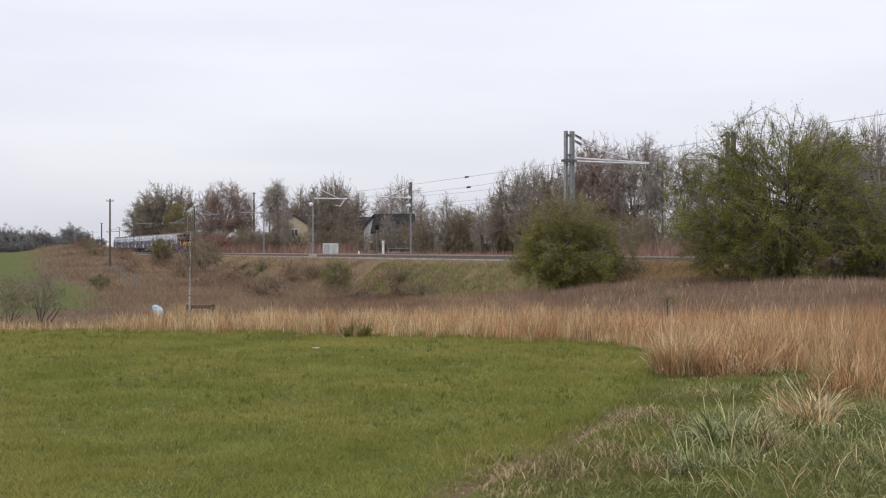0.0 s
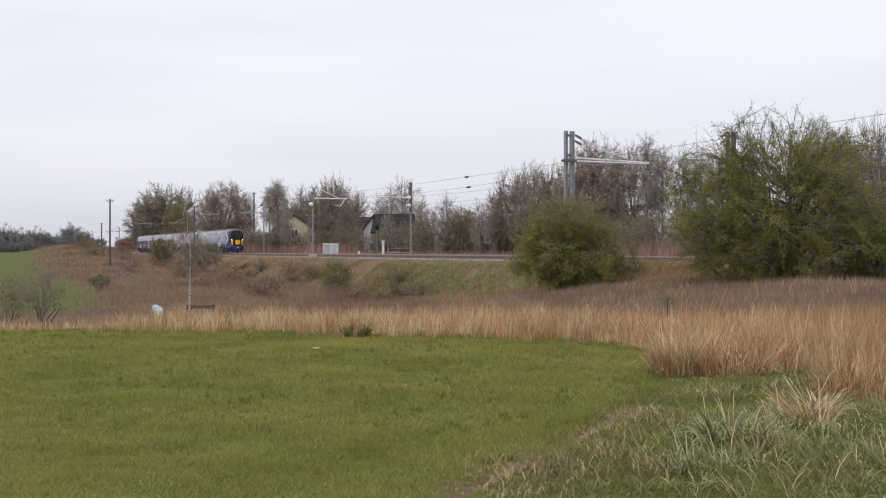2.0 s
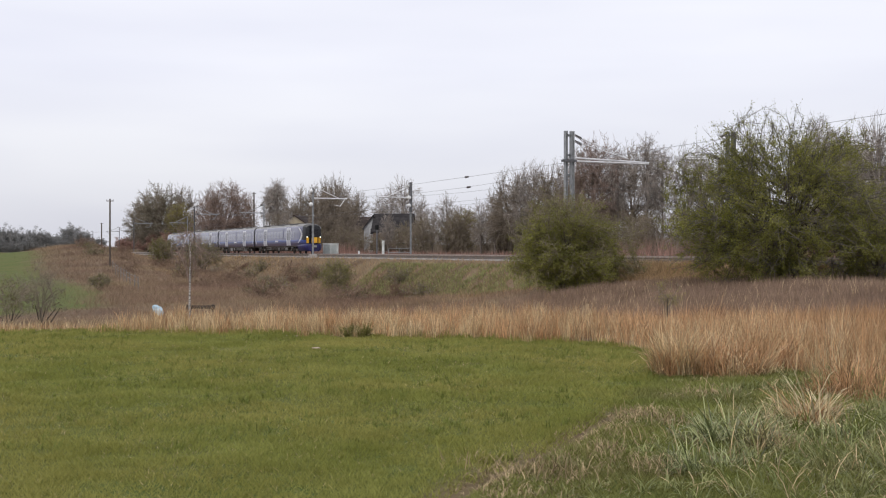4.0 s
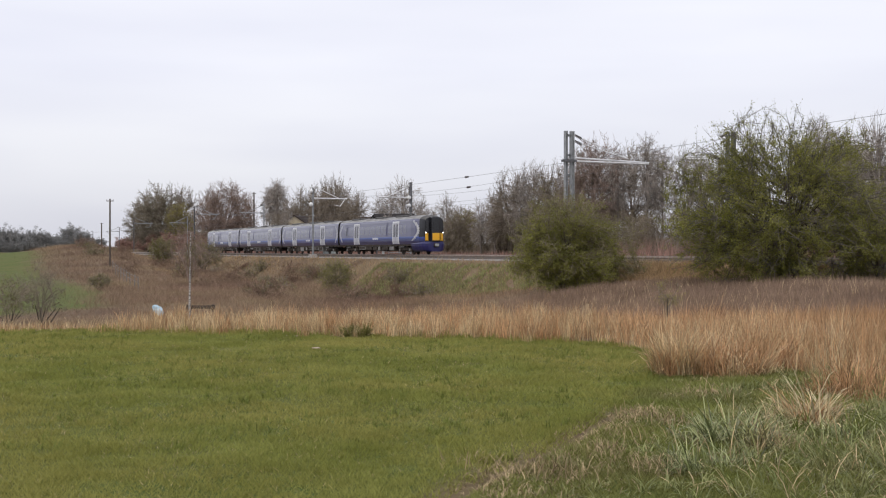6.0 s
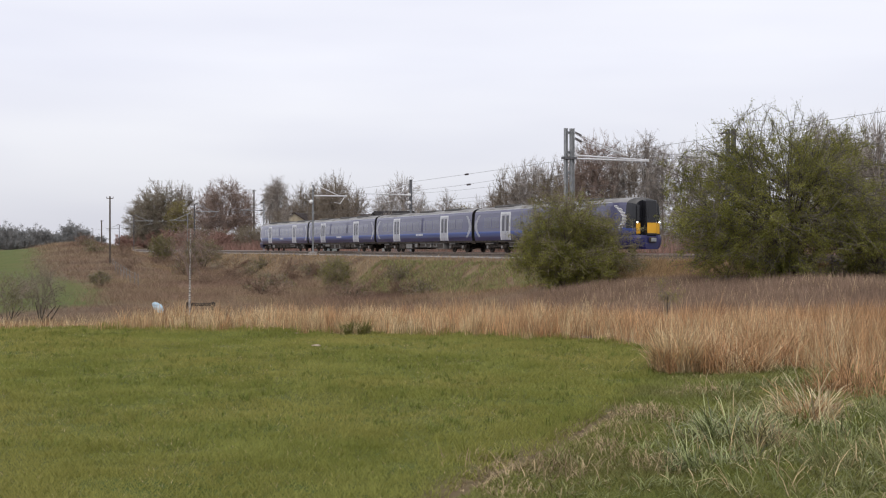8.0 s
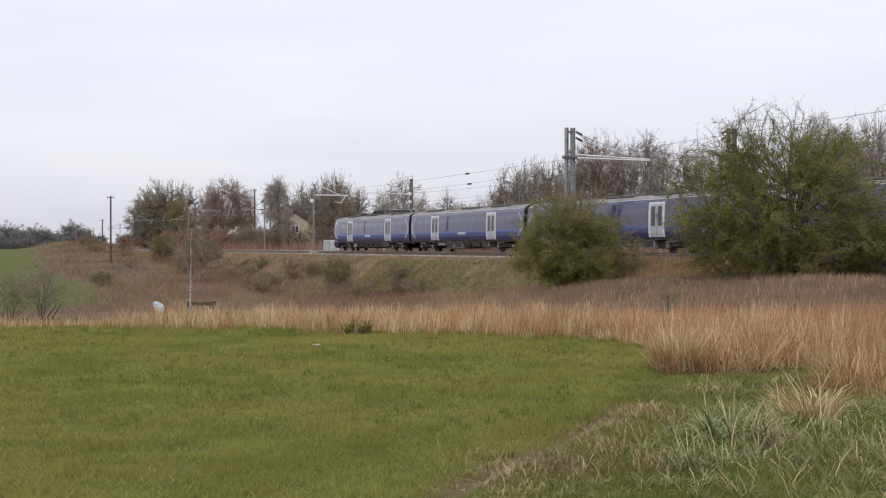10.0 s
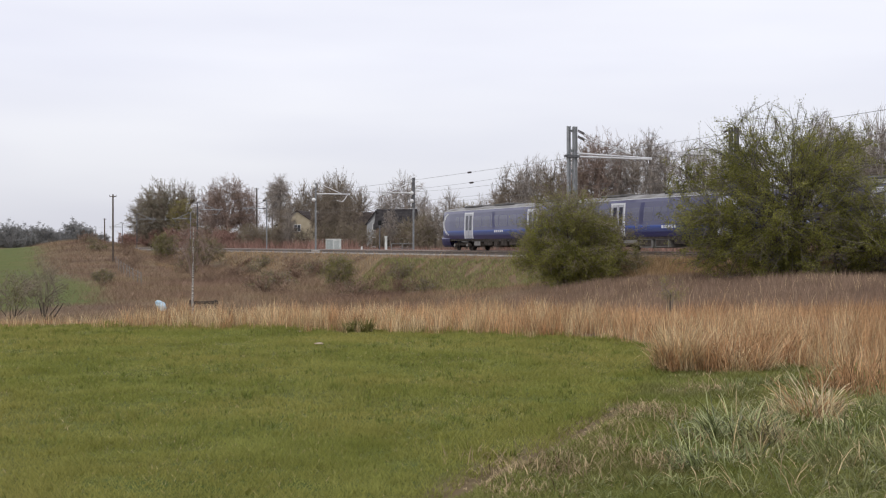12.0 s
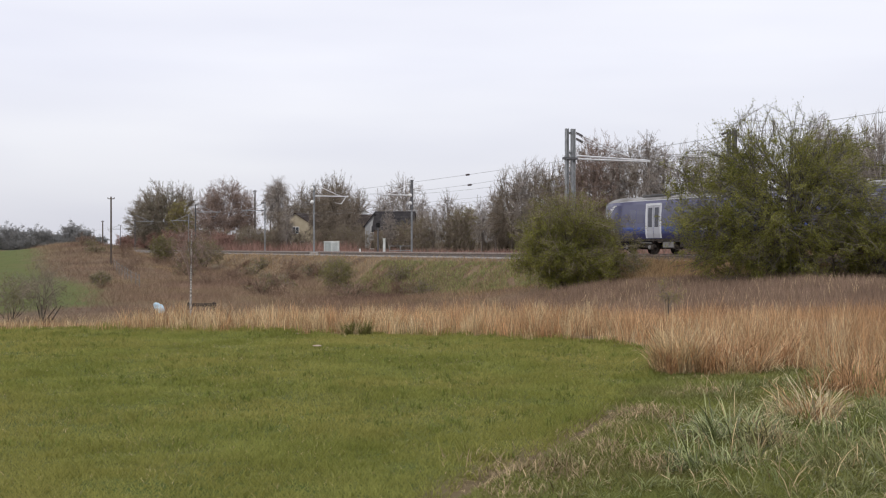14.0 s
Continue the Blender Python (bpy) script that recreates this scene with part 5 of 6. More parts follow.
    p = scatter(rng, 260000, -85, 40, 60, 300, red)
    s, d = line_sd(p[:, 0], p[:, 1])
    h = (1.9 + 1.3 * sst(-110, -180, s)) * rng.uniform(0.5, 1.2, len(p)) * np.where((s > -62) & (s < 0), 0.45, 1.0)
    stuff("red_scrub", [spears(rng, p, h, 0.03 + 0.0004 * p[:, 1], h * 0.3)], M_RED_SCRUB, "red-stemmed scrub along the far side of the railway", "scrub")


build_scrub()


def tuft(seed, x, y, n, h, r, mat, name, label, splay=0.5, w=0.010):
    rng = np.random.default_rng(seed)
    k = 7 + seed % 4
    ca, cr = rng.uniform(0, 2 * np.pi, k), rng.random(k) ** 0.6 * r * 0.5
    pick = rng.integers(0, k, n)
    base = np.stack([np.cos(ca[pick]) * cr[pick], np.sin(ca[pick]) * cr[pick], np.full(n, -0.02)], 1) + rng.normal(0, r * 0.07, (n, 3)) * np.array([1, 1, 0])
    L = h * rng.uniform(0.7, 1.25, k)[pick] * rng.uniform(0.35, 1.2, n)
    a = ca[pick] + rng.normal(0, 1.1, n)
    V, F = fountain(rng, base, L, np.full(n, w), splay, a)
    ob = new(name, mesh_tris(name, V, F, mat))
    ob.matrix_basis = pose(x, y, ground_z(x, y))
    return tagged(ob, label, "grass tuft", "grass tussocks", "stuff")


tuft(1, 3.05, 14.8, 800, 0.58, 0.55, M_REED_PALE, "straw_tussock", "tall pale straw tussock at the field corner", 0.62, 0.010)
tuft(21, 3.25, 15.0, 400, 0.54, 0.9, M_REED, "straw_tussock", "tawny stalks in the tussock at the field corner", 0.6, 0.009)
tuft(2, 3.95, 14.8, 700, 0.55, 1.2, M_REED, "straw_tussock", "low tawny tussock bent over beside the verge", 0.9, 0.009)
tuft(27, 3.75, 14.6, 300, 0.50, 1.0, M_REED_PALE, "straw_tussock", "pale bent straw beside the verge", 1.0, 0.007)
tuft(3, 3.36, 10.4, 460, 0.52, 0.5, M_STRAW_BRIGHT, "straw_tussock", "pale spiky straw tussock in the verge", 1.3, 0.009)
tuft(31, 3.38, 10.5, 220, 0.48, 0.5, M_REED, "straw_tussock", "tawny arching straw in the verge tussock", 1.15, 0.008)
tuft(4, 3.4, 10.05, 340, 0.34, 0.9, M_TUFT, "green_tussock", "green tussock round the straw in the verge", 1.2, 0.007)
tuft(5, 2.42, 9.3, 520, 0.38, 0.55, M_SEDGE, "green_tussock", "blue-green sedge tussock in the verge", 1.25, 0.011)
tuft(28, 2.45, 9.2, 70, 0.40, 0.6, M_REED_PALE, "straw_tussock", "few straw blades in the sedge tussock", 1.2, 0.006)
tuft(6, 2.95, 8.5, 300, 0.30, 0.9, M_GRASS_BLUE, "green_tussock", "low green tussock in the verge", 1.2, 0.006)
tuft(24, 2.05, 8.2, 300, 0.28, 0.8, M_SEDGE, "green_tussock", "low blue-green sedge tussock in the verge", 1.2, 0.006)
tuft(25, 4.1, 10.4, 300, 0.34, 0.9, M_GRASS_BLUE, "green_tussock", "green tussock in the verge", 1.2, 0.007)
tuft(29, 3.6, 9.5, 240, 0.30, 0.8, M_SEDGE, "green_tussock", "blue-green grass tussock in the verge", 1.3, 0.006)
tuft(26, 4.6, 12.6, 520, 0.52, 1.2, M_REED, "straw_tussock", "tawny tussock before the reed belt", 0.7, 0.008)
tuft(7, 0.22, 8.7, 260, 0.15, 0.45, M_GRASS, "green_tussock", "small dark green tussock in the mown field", 0.6, 0.006)
tuft(8, -2.95, 10.8, 140, 0.13, 0.40, M_GRASS, "green_tussock", "small dark green tussock in the mown field", 0.6, 0.006)
tuft(30, -1.68, 21.3, 260, 0.36, 0.5, M_REED_PALE, "straw_tussock", "pale blades in the olive tussock at the field edge", 0.9, 0.010)
for i, (tx, ty) in enumerate(((1.75, 8.6), (2.2, 7.6), (2.2, 8.7), (2.9, 9.1), (3.3, 9.9), (3.9, 10.0), (2.7, 10.3), (3.2, 8.2), (2.5, 8.0), (4.2, 11.2), (1.9, 9.6), (3.0, 12.4))):
    tuft(40 + i, tx, ty, 28, 0.32 + 0.02 * (i % 4), 0.7, M_REED_PALE, "straw_tussock", "sparse bleached straw blades in the verge", 1.3, 0.006)
    tuft(60 + i, tx + 0.15, ty - 0.1, 120, 0.18 + 0.03 * (i % 3), 0.6, (M_SEDGE, M_GRASS_BLUE)[i % 2], "green_tussock", "small arching green tussock in the verge", 1.4, 0.007)
tuft(9, -1.68, 21.3, 600, 0.30, 0.55, M_LEAF_DULL, "dark_tussock", "dark olive tussock at the edge of the field", 0.7, 0.012)
tuft(10, 0.5, 12.2, 180, 0.12, 0.4, M_GRASS, "green_tussock", "small green tussock in the mown field", 0.6, 0.006)


# ---------------------------------------------------------------- small things by the field
def build_small():
    x, y = -6.55, 26.0
    rng = random.Random(3)
    bm = bmesh.new()
    bmesh.ops.create_icosphere(bm, subdivisions=3, radius=0.115, matrix=Matrix.Diagonal((0.85, 0.4, 1.2, 1)))
    for v in bm.verts:
        k = 1 + 0.45 * noise.noise(v.co * 7) + 0.5 * noise.noise(v.co * 19)
        v.co = Vector((v.co.x * k + 0.35 * (0.2 - v.co.z) * 0.6, v.co.y * k, v.co.z * (1 + 0.1 * k)))
    bag = thing("plastic_bag", "crumpled pale blue plastic bag caught in the reeds", "plastic bag", pose(x, y, 0.22, 0, -28, 0))
    part("bag_body", bm, M_BAG, bag)
    bm = bmesh.new()
    for i in range(3):
        rod(bm, (0.05 * i - 0.05, 0.0, -0.1), (0.03 * i - 0.04, 0.02, -0.42), 0.008, sides=5)
    part("snagged_stem", bm, M_REED, bag, "dry stems that hold the bag")
    x, y = -5.87, 27.5
    g = ground_z(x, y)
    up = 0.30 - g
    fence = thing("rail_barrier", "low dark wooden rail barrier in the dry grass", "barrier", pose(x, y, g, 0, 0, 6))
    for px in (-0.28, 0.30):
        part("post", box(bmesh.new(), px - 0.04, px + 0.04, -0.04, 0.04, -0.15, up, 0.01), M_WOOD_DARK, fence)
    part("rail_board", box(bmesh.new(), -0.32, 0.36, -0.065, -0.042, up - 0.10, up - 0.02, 0.008), M_WOOD_DARK, fence)
    for x, y, w in ((-2.02, 18.1, 0.15), (-2.75, 21.3, 0.08), (-2.95, 21.35, 0.06)):
        bm = bmesh.new()
        bmesh.ops.create_icosphere(bm, subdivisions=2, radius=w / 2, matrix=Matrix.Diagonal((1, 0.6, 0.26, 1)))
        for v in bm.verts:
            v.co *= 1 + 0.3 * noise.noise(v.co * 14)
        ob = part("litter_scrap", bm, M_LITTER)
        ob.matrix_basis = pose(x, y, ground_z(x, y) + w * 0.2)
        tagged(ob, "pale scrap of litter lying in the grass", "litter")
    fence = thing("post_fence", "old grey wooden post fence running down the mound", "fence", pose(0, 0, 0))
    line = []
    for i in range(9):
        x, y = -37.1 + i * 1.56, 128.0 - i * 4.5
        g = ground_z(x, y)
        lean = rng.uniform(-0.08, 0.08)
        part("post", rod(bmesh.new(), (x, y, g - 0.2), (x + lean, y, g + 1.25), 0.055, 0.045, 6), M_WOOD_GREY, fence)
        line.append((x + lean * 0.8, y, g + 1.1))
    for dz in (0.0, -0.4):
        P = np.array(line)[None] + np.array([0, 0, dz])
        V, F = tubes(P, np.full(P.shape[:2], 0.012), 4)
        part_mesh("fence_wire", mesh_tris("fence_wire", V, F, M_WIRE), fence)
    # wooden poles
    for x, y, top, r in ((-39.8, 136.0, 7.8, 0.125), (-38.2, 230.0, 13.4, 0.19), (-93.0, 310.0, 9.2, 0.2)):
        g = ground_z(x, y)
        pole = thing("wooden_pole", "dark weathered wooden line pole", "pole", pose(x, y, g), "wooden poles")
        part("shaft", rod(bmesh.new(), (0, 0, -0.3), (0, 0, top - g), r, r * 0.7, 10), M_WOOD_POLE, pole)
        part("cross_arm", box(bmesh.new(), -0.40, 0.40, -0.05, 0.05, top - g - 0.31, top - g - 0.22), M_WOOD_POLE, pole)
        bm = bmesh.new()
        for a in (-0.38, 0.38):
            rod(bm, (a, 0, top - g - 0.22), (a, 0, top - g - 0.06), 0.05, 0.03, 8)
        part("pin_insulators", bm, M_INSUL, pole)


build_small()


def build_lineside():
    def at_line(s, d, turn=0.0):
        x, y = line_xy(s, d)
        return pose(x, y, ground_z(x, y), 0, 0, math.degrees(heading(s)) + 66 + turn)
    cab = thing("equipment_cabinet", "white and grey lineside equipment cabinet with louvred doors", "cabinet", pose(-14.5, 147.0, ground_z(-14.5, 147)))
    part("plinth", box(bmesh.new(), -1.0, 1.0, -0.45, 0.45, -0.1, 0.16), M_CONCRETE, cab)
    part("cabinet_body", box(bmesh.new(), -0.98, 0.98, -0.42, 0.42, 0.16, 1.62, 0.03), M_WHITE_BOX, cab)
    part("cabinet_roof", box(bmesh.new(), -1.03, 1.03, -0.48, 0.48, 1.62, 1.72, 0.02), M_WHITE_BOX, cab)
    for i, x0 in enumerate((-0.90, 0.03)):
        door = part("door", box(bmesh.new(), x0, x0 + 0.87, -0.445, -0.423, 0.24, 1.56, 0.006), M_GREY_DOOR if i == 0 else M_WHITE_BOX, cab)
        for k in range(9):
            part("louvre", box(bmesh.new(), x0 + 0.1, x0 + 0.77, -0.47, -0.448, 0.36 + k * 0.125, 0.44 + k * 0.125), M_GREY_DOOR, door)
    post = thing("relay_pillar", "slim white lineside relay pillar", "pillar", pose(-6.75, 128.5, ground_z(-6.75, 128.5)))
    part("pillar_body", box(bmesh.new(), -0.14, 0.14, -0.2, 0.2, -0.1, 1.85, 0.03), M_WHITE_BOX, post)
    part("pillar_cap", box(bmesh.new(), -0.18, 0.18, -0.24, 0.24, 1.85, 1.92, 0.01), M_WHITE_BOX, post)
    mark = thing("marker_post", "small white marker post beside the track", "post", pose(-9.6, 130.0, ground_z(-9.6, 130.0)))
    part("post_body", box(bmesh.new(), -0.09, 0.09, -0.05, 0.05, -0.1, 0.75, 0.01), M_WHITE, mark)
    rail = thing("hand_rail", "thin grey tube handrail beside the track", "handrail", pose(-4.9, 128.0, ground_z(-4.9, 128.0)))
    for x in (-1.2, 0.0, 1.2):
        part("upright", rod(bmesh.new(), (x, 0, -0.1), (x, 0, 1.05), 0.03), M_STEEL, rail)
    for z in (0.55, 1.05):
        part("tube_rail", rod(bmesh.new(), (-1.2, 0, z), (1.2, 0, z), 0.028), M_STEEL, rail)
    # signal on its post, seen from behind
    sig = thing("signal_post", "dark railway signal head on a grey post", "signal", pose(-7.6, 131.0, ground_z(-7.6, 131.0)))
    part("signal_column", rod(bmesh.new(), (0, 0, -0.1), (0, 0, 3.3), 0.08), M_STEEL_DARK, sig)
    part("signal_head", box(bmesh.new(), -0.2, 0.2, -0.15, 0.15, 3.2, 3.75, 0.04), M_T_RUBBER, sig)


build_lineside()


# ---------------------------------------------------------------- houses behind the railway
def house(x, y, turn, w, l, eaves, ridge, wall, roof, label, windows, chimney=True):
    """Gabled house; length l along its own x, gables at both ends."""
    ob = thing("house", label, "house", pose(x, y, ground_z(x, y), 0, 0, turn), "houses behind the railway")
    bm = bmesh.new()
    pts = [(-w / 2, -0.4), (w / 2, -0.4), (w / 2, eaves), (0, ridge), (-w / 2, eaves)]
    a = [bm.verts.new((-l / 2, p, z)) for p, z in pts]
    b = [bm.verts.new((l / 2, p, z)) for p, z in pts]
    bm.faces.new(a)
    bm.faces.new(b[::-1])
    for i in range(5):
        bm.faces.new((a[i], b[i], b[(i + 1) % 5], a[(i + 1) % 5]))
    part("wall", bm, wall, ob)
    slope = math.atan2(ridge - eaves, w / 2)
    for sg in (1, -1):
        n = math.hypot(ridge - eaves, w / 2) + 0.45
        m = Matrix.Translation((0, 0, ridge + 0.16)) @ Matrix.Rotation(-sg * slope, 4, "X")
        bm = box(bmesh.new(), -l / 2 - 0.3, l / 2 + 0.3, min(0, sg * n), max(0, sg * n), -0.14, 0.0, m=m)
        plane = part("roof", bm, roof, ob)
        bm = bmesh.new()
        k = 0.4
        while k < n:
            box(bm, -l / 2 - 0.3, l / 2 + 0.3, min(sg * (k - 0.03), sg * k), max(sg * (k - 0.03), sg * k), 0.0, 0.025, m=m)
            k += 0.38
        part("tile_course", bm, roof, plane)
    if chimney:
        part("chimney", box(bmesh.new(), l * 0.28, l * 0.28 + 0.9, -0.35, 0.35, ridge - 0.8, ridge + 1.1, 0.03), M_BRICK, ob)
    for side, u, z, ww, hh in windows:
        if side == "front":
            m = pose(u, -w / 2, z)
        else:
            m = pose(-l / 2 if side == "west" else l / 2, u, z, 0, 0, -90 if side == "west" else 90)
        bm = bmesh.new()
        for q in ((-ww / 2 - 0.08, -ww / 2, 0, hh), (ww / 2, ww / 2 + 0.08, 0, hh), (-ww / 2 - 0.08, ww / 2 + 0.08, hh, hh + 0.08), (-0.03, 0.03, 0, hh)):
            box(bm, q[0], q[1], -0.06, 0.04, q[2], q[3], m=m)
        win = part("window", bm, M_WHITE, ob)
        part("pane", box(bmesh.new(), -ww / 2, ww / 2, -0.02, 0.02, 0, hh, m=m), M_GLASS, win)
        part("sill", box(bmesh.new(), -ww / 2 - 0.12, ww / 2 + 0.12, -0.12, 0.04, -0.1, 0.0, m=m), M_WHITE, win)
    return ob


def build_houses():
    house(-25.0, 205.0, 75, 7.6, 9.0, 4.6, 7.0, M_RENDER, M_ROOF_BROWN, "cream rendered house with a dark brown tiled roof",
          [("west", -1.6, 0.9, 1.3, 1.2), ("west", 1.6, 0.9, 1.3, 1.2), ("west", 0, 3.5, 1.2, 1.1), ("front", -2, 0.9, 1.4, 1.2), ("front", 2, 0.9, 1.4, 1.2)], False)
    house(-17.6, 204.0, 2, 8.0, 10.5, 4.3, 6.8, M_BRICK, M_ROOF_BROWN, "brown brick house with a dark brown tiled roof",
          [("front", -3.4, 0.8, 1.5, 1.2), ("front", -0.6, 0.8, 1.5, 1.2), ("front", 3.0, 0.8, 1.5, 1.2), ("front", -3.2, 2.9, 1.3, 1.1), ("front", 2.6, 2.9, 1.3, 1.1)], False)
    house(-7.4, 172.0, -3, 7.0, 5.6, 3.7, 6.3, M_BRICK, M_ROOF, "brick house with a dark slate roof",
          [("front", -1.3, 0.8, 1.3, 1.2), ("front", 1.4, 0.8, 1.3, 1.2), ("front", 0.2, 2.4, 1.2, 1.0)], False)
    house(-10.3, 174.5, 86, 2.8, 6.0, 4.3, 6.1, M_RENDER_GREY, M_ROOF, "narrow pale grey gabled wing with a slate roof",
          [("west", 0, 0.9, 1.1, 1.2), ("west", 0, 3.3, 0.9, 0.9)], False)


build_houses()


# ---------------------------------------------------------------- the train
SIDE = [(1.30, 0.98), (1.36, 1.30), (1.37, 1.66), (1.36, 2.55), (1.31, 3.20), (1.24, 3.40)]
CROWN = [(1.24, 3.40), (1.12, 3.52), (0.90, 3.63), (0.55, 3.72), (0.0, 3.76)]
PITCH = 23.2


def shell(bm, sections, pts, mirror=True):
    """Skin along x: sections (x, width factor, drop of the top), pts (half width, height)."""
    for sg in ((1, -1) if mirror else (1,)):
        rows = []
        for x, wf, drop in sections:
            rows.append([bm.verts.new((x, sg * y * wf, z - drop * max(0.0, (z - 1.5) / 2.26))) for y, z in pts])
        for r0, r1 in zip(rows, rows[1:]):
            for i in range(len(pts) - 1):
                bm.faces.new((r0[i], r1[i], r1[i + 1], r0[i + 1]))
    bmesh.ops.remove_doubles(bm, verts=bm.verts, dist=0.0005)
    return bm


def lerp_profile(z):
    zs, ys = [p[1] for p in SIDE], [p[0] for p in SIDE]
    return float(np.interp(z, zs, ys))


def side_patch(bm, x0, x1, z0, z1, sg, proud, slant=0.0, taper=False):
    """A thin raised plate that follows the car's side."""
    zs = [z0] + [z for _, z in SIDE if z0 < z < z1] + [z1]
    outer, inner = [], []
    for z in zs:
        k = slant * (z - z0)
        y = lerp_profile(z)
        ya, yb = ((y * float(np.interp(x, (9.6, 10.2, 10.8, 11.25), (1, 0.97, 0.90, 0.80))) for x in (x0 + k, x1 + k)) if taper else (y, y))
        outer.append((bm.verts.new((x0 + k, sg * (ya + proud), z)), bm.verts.new((x1 + k, sg * (yb + proud), z))))
        inner.append((bm.verts.new((x0 + k, sg * (ya - 0.01), z)), bm.verts.new((x1 + k, sg * (yb - 0.01), z))))
    for i in range(len(zs) - 1):
        bm.faces.new((outer[i][0], outer[i][1], outer[i + 1][1], outer[i + 1][0]))
        bm.faces.new((outer[i][0], outer[i + 1][0], inner[i + 1][0], inner[i][0]))
        bm.faces.new((outer[i][1], inner[i][1], inner[i + 1][1], outer[i + 1][1]))
    bm.faces.new((outer[0][0], inner[0][0], inner[0][1], outer[0][1]))
    bm.faces.new((outer[-1][0], outer[-1][1], inner[-1][1], inner[-1][0]))
    return bm


def bogie(car, x):
    bm = bmesh.new()
    for sg in (1, -1):
        box(bm, x - 1.75, x + 1.75, sg * 1.0 - 0.07, sg * 1.0 + 0.07, 0.42, 0.66, 0.02)
        box(bm, x - 0.35, x + 0.35, sg * 1.05 - 0.1, sg * 1.05 + 0.1, 0.58, 0.9, 0.03)
        for a in (-1.3, 1.3):
            box(bm, x + a - 0.2, x + a + 0.2, sg * 1.08 - 0.1, sg * 1.08 + 0.1, 0.28, 0.62, 0.04)
    box(bm, x - 0.3, x + 0.3, -1.0, 1.0, 0.5, 0.75)
    b = part("bogie", bm, M_T_UNDER, car)
    for sg in (1, -1):
        part("yaw_damper", rod(bmesh.new(), (x - 1.5, sg * 1.17, 0.72), (x - 0.2, sg * 1.17, 0.76), 0.05, sides=8), M_T_BOX, b)
        part("air_spring", rod(bmesh.new(), (x, sg * 0.98, 0.66), (x, sg * 0.98, 0.9), 0.30, sides=12), M_T_RUBBER, b)
        for k in (-1.3, 1.3):
            part("axle_box", rod(bmesh.new(), (x + k, sg * 1.12, 0.45), (x + k, sg * 1.23, 0.45), 0.15, 0.12, 10), M_T_BOX, b)
    for a in (-1.3, 1.3):
        bm = bmesh.new()
        for sg in (1, -1):
            rod(bm, (x + a, sg * 0.70, 0.42), (x + a, sg * 0.82, 0.42), 0.42, sides=20)
        rod(bm, (x + a, -0.75, 0.42), (x + a, 0.75, 0.42), 0.09, sides=10)
        part("wheelset", bm, M_T_UNDER, b)


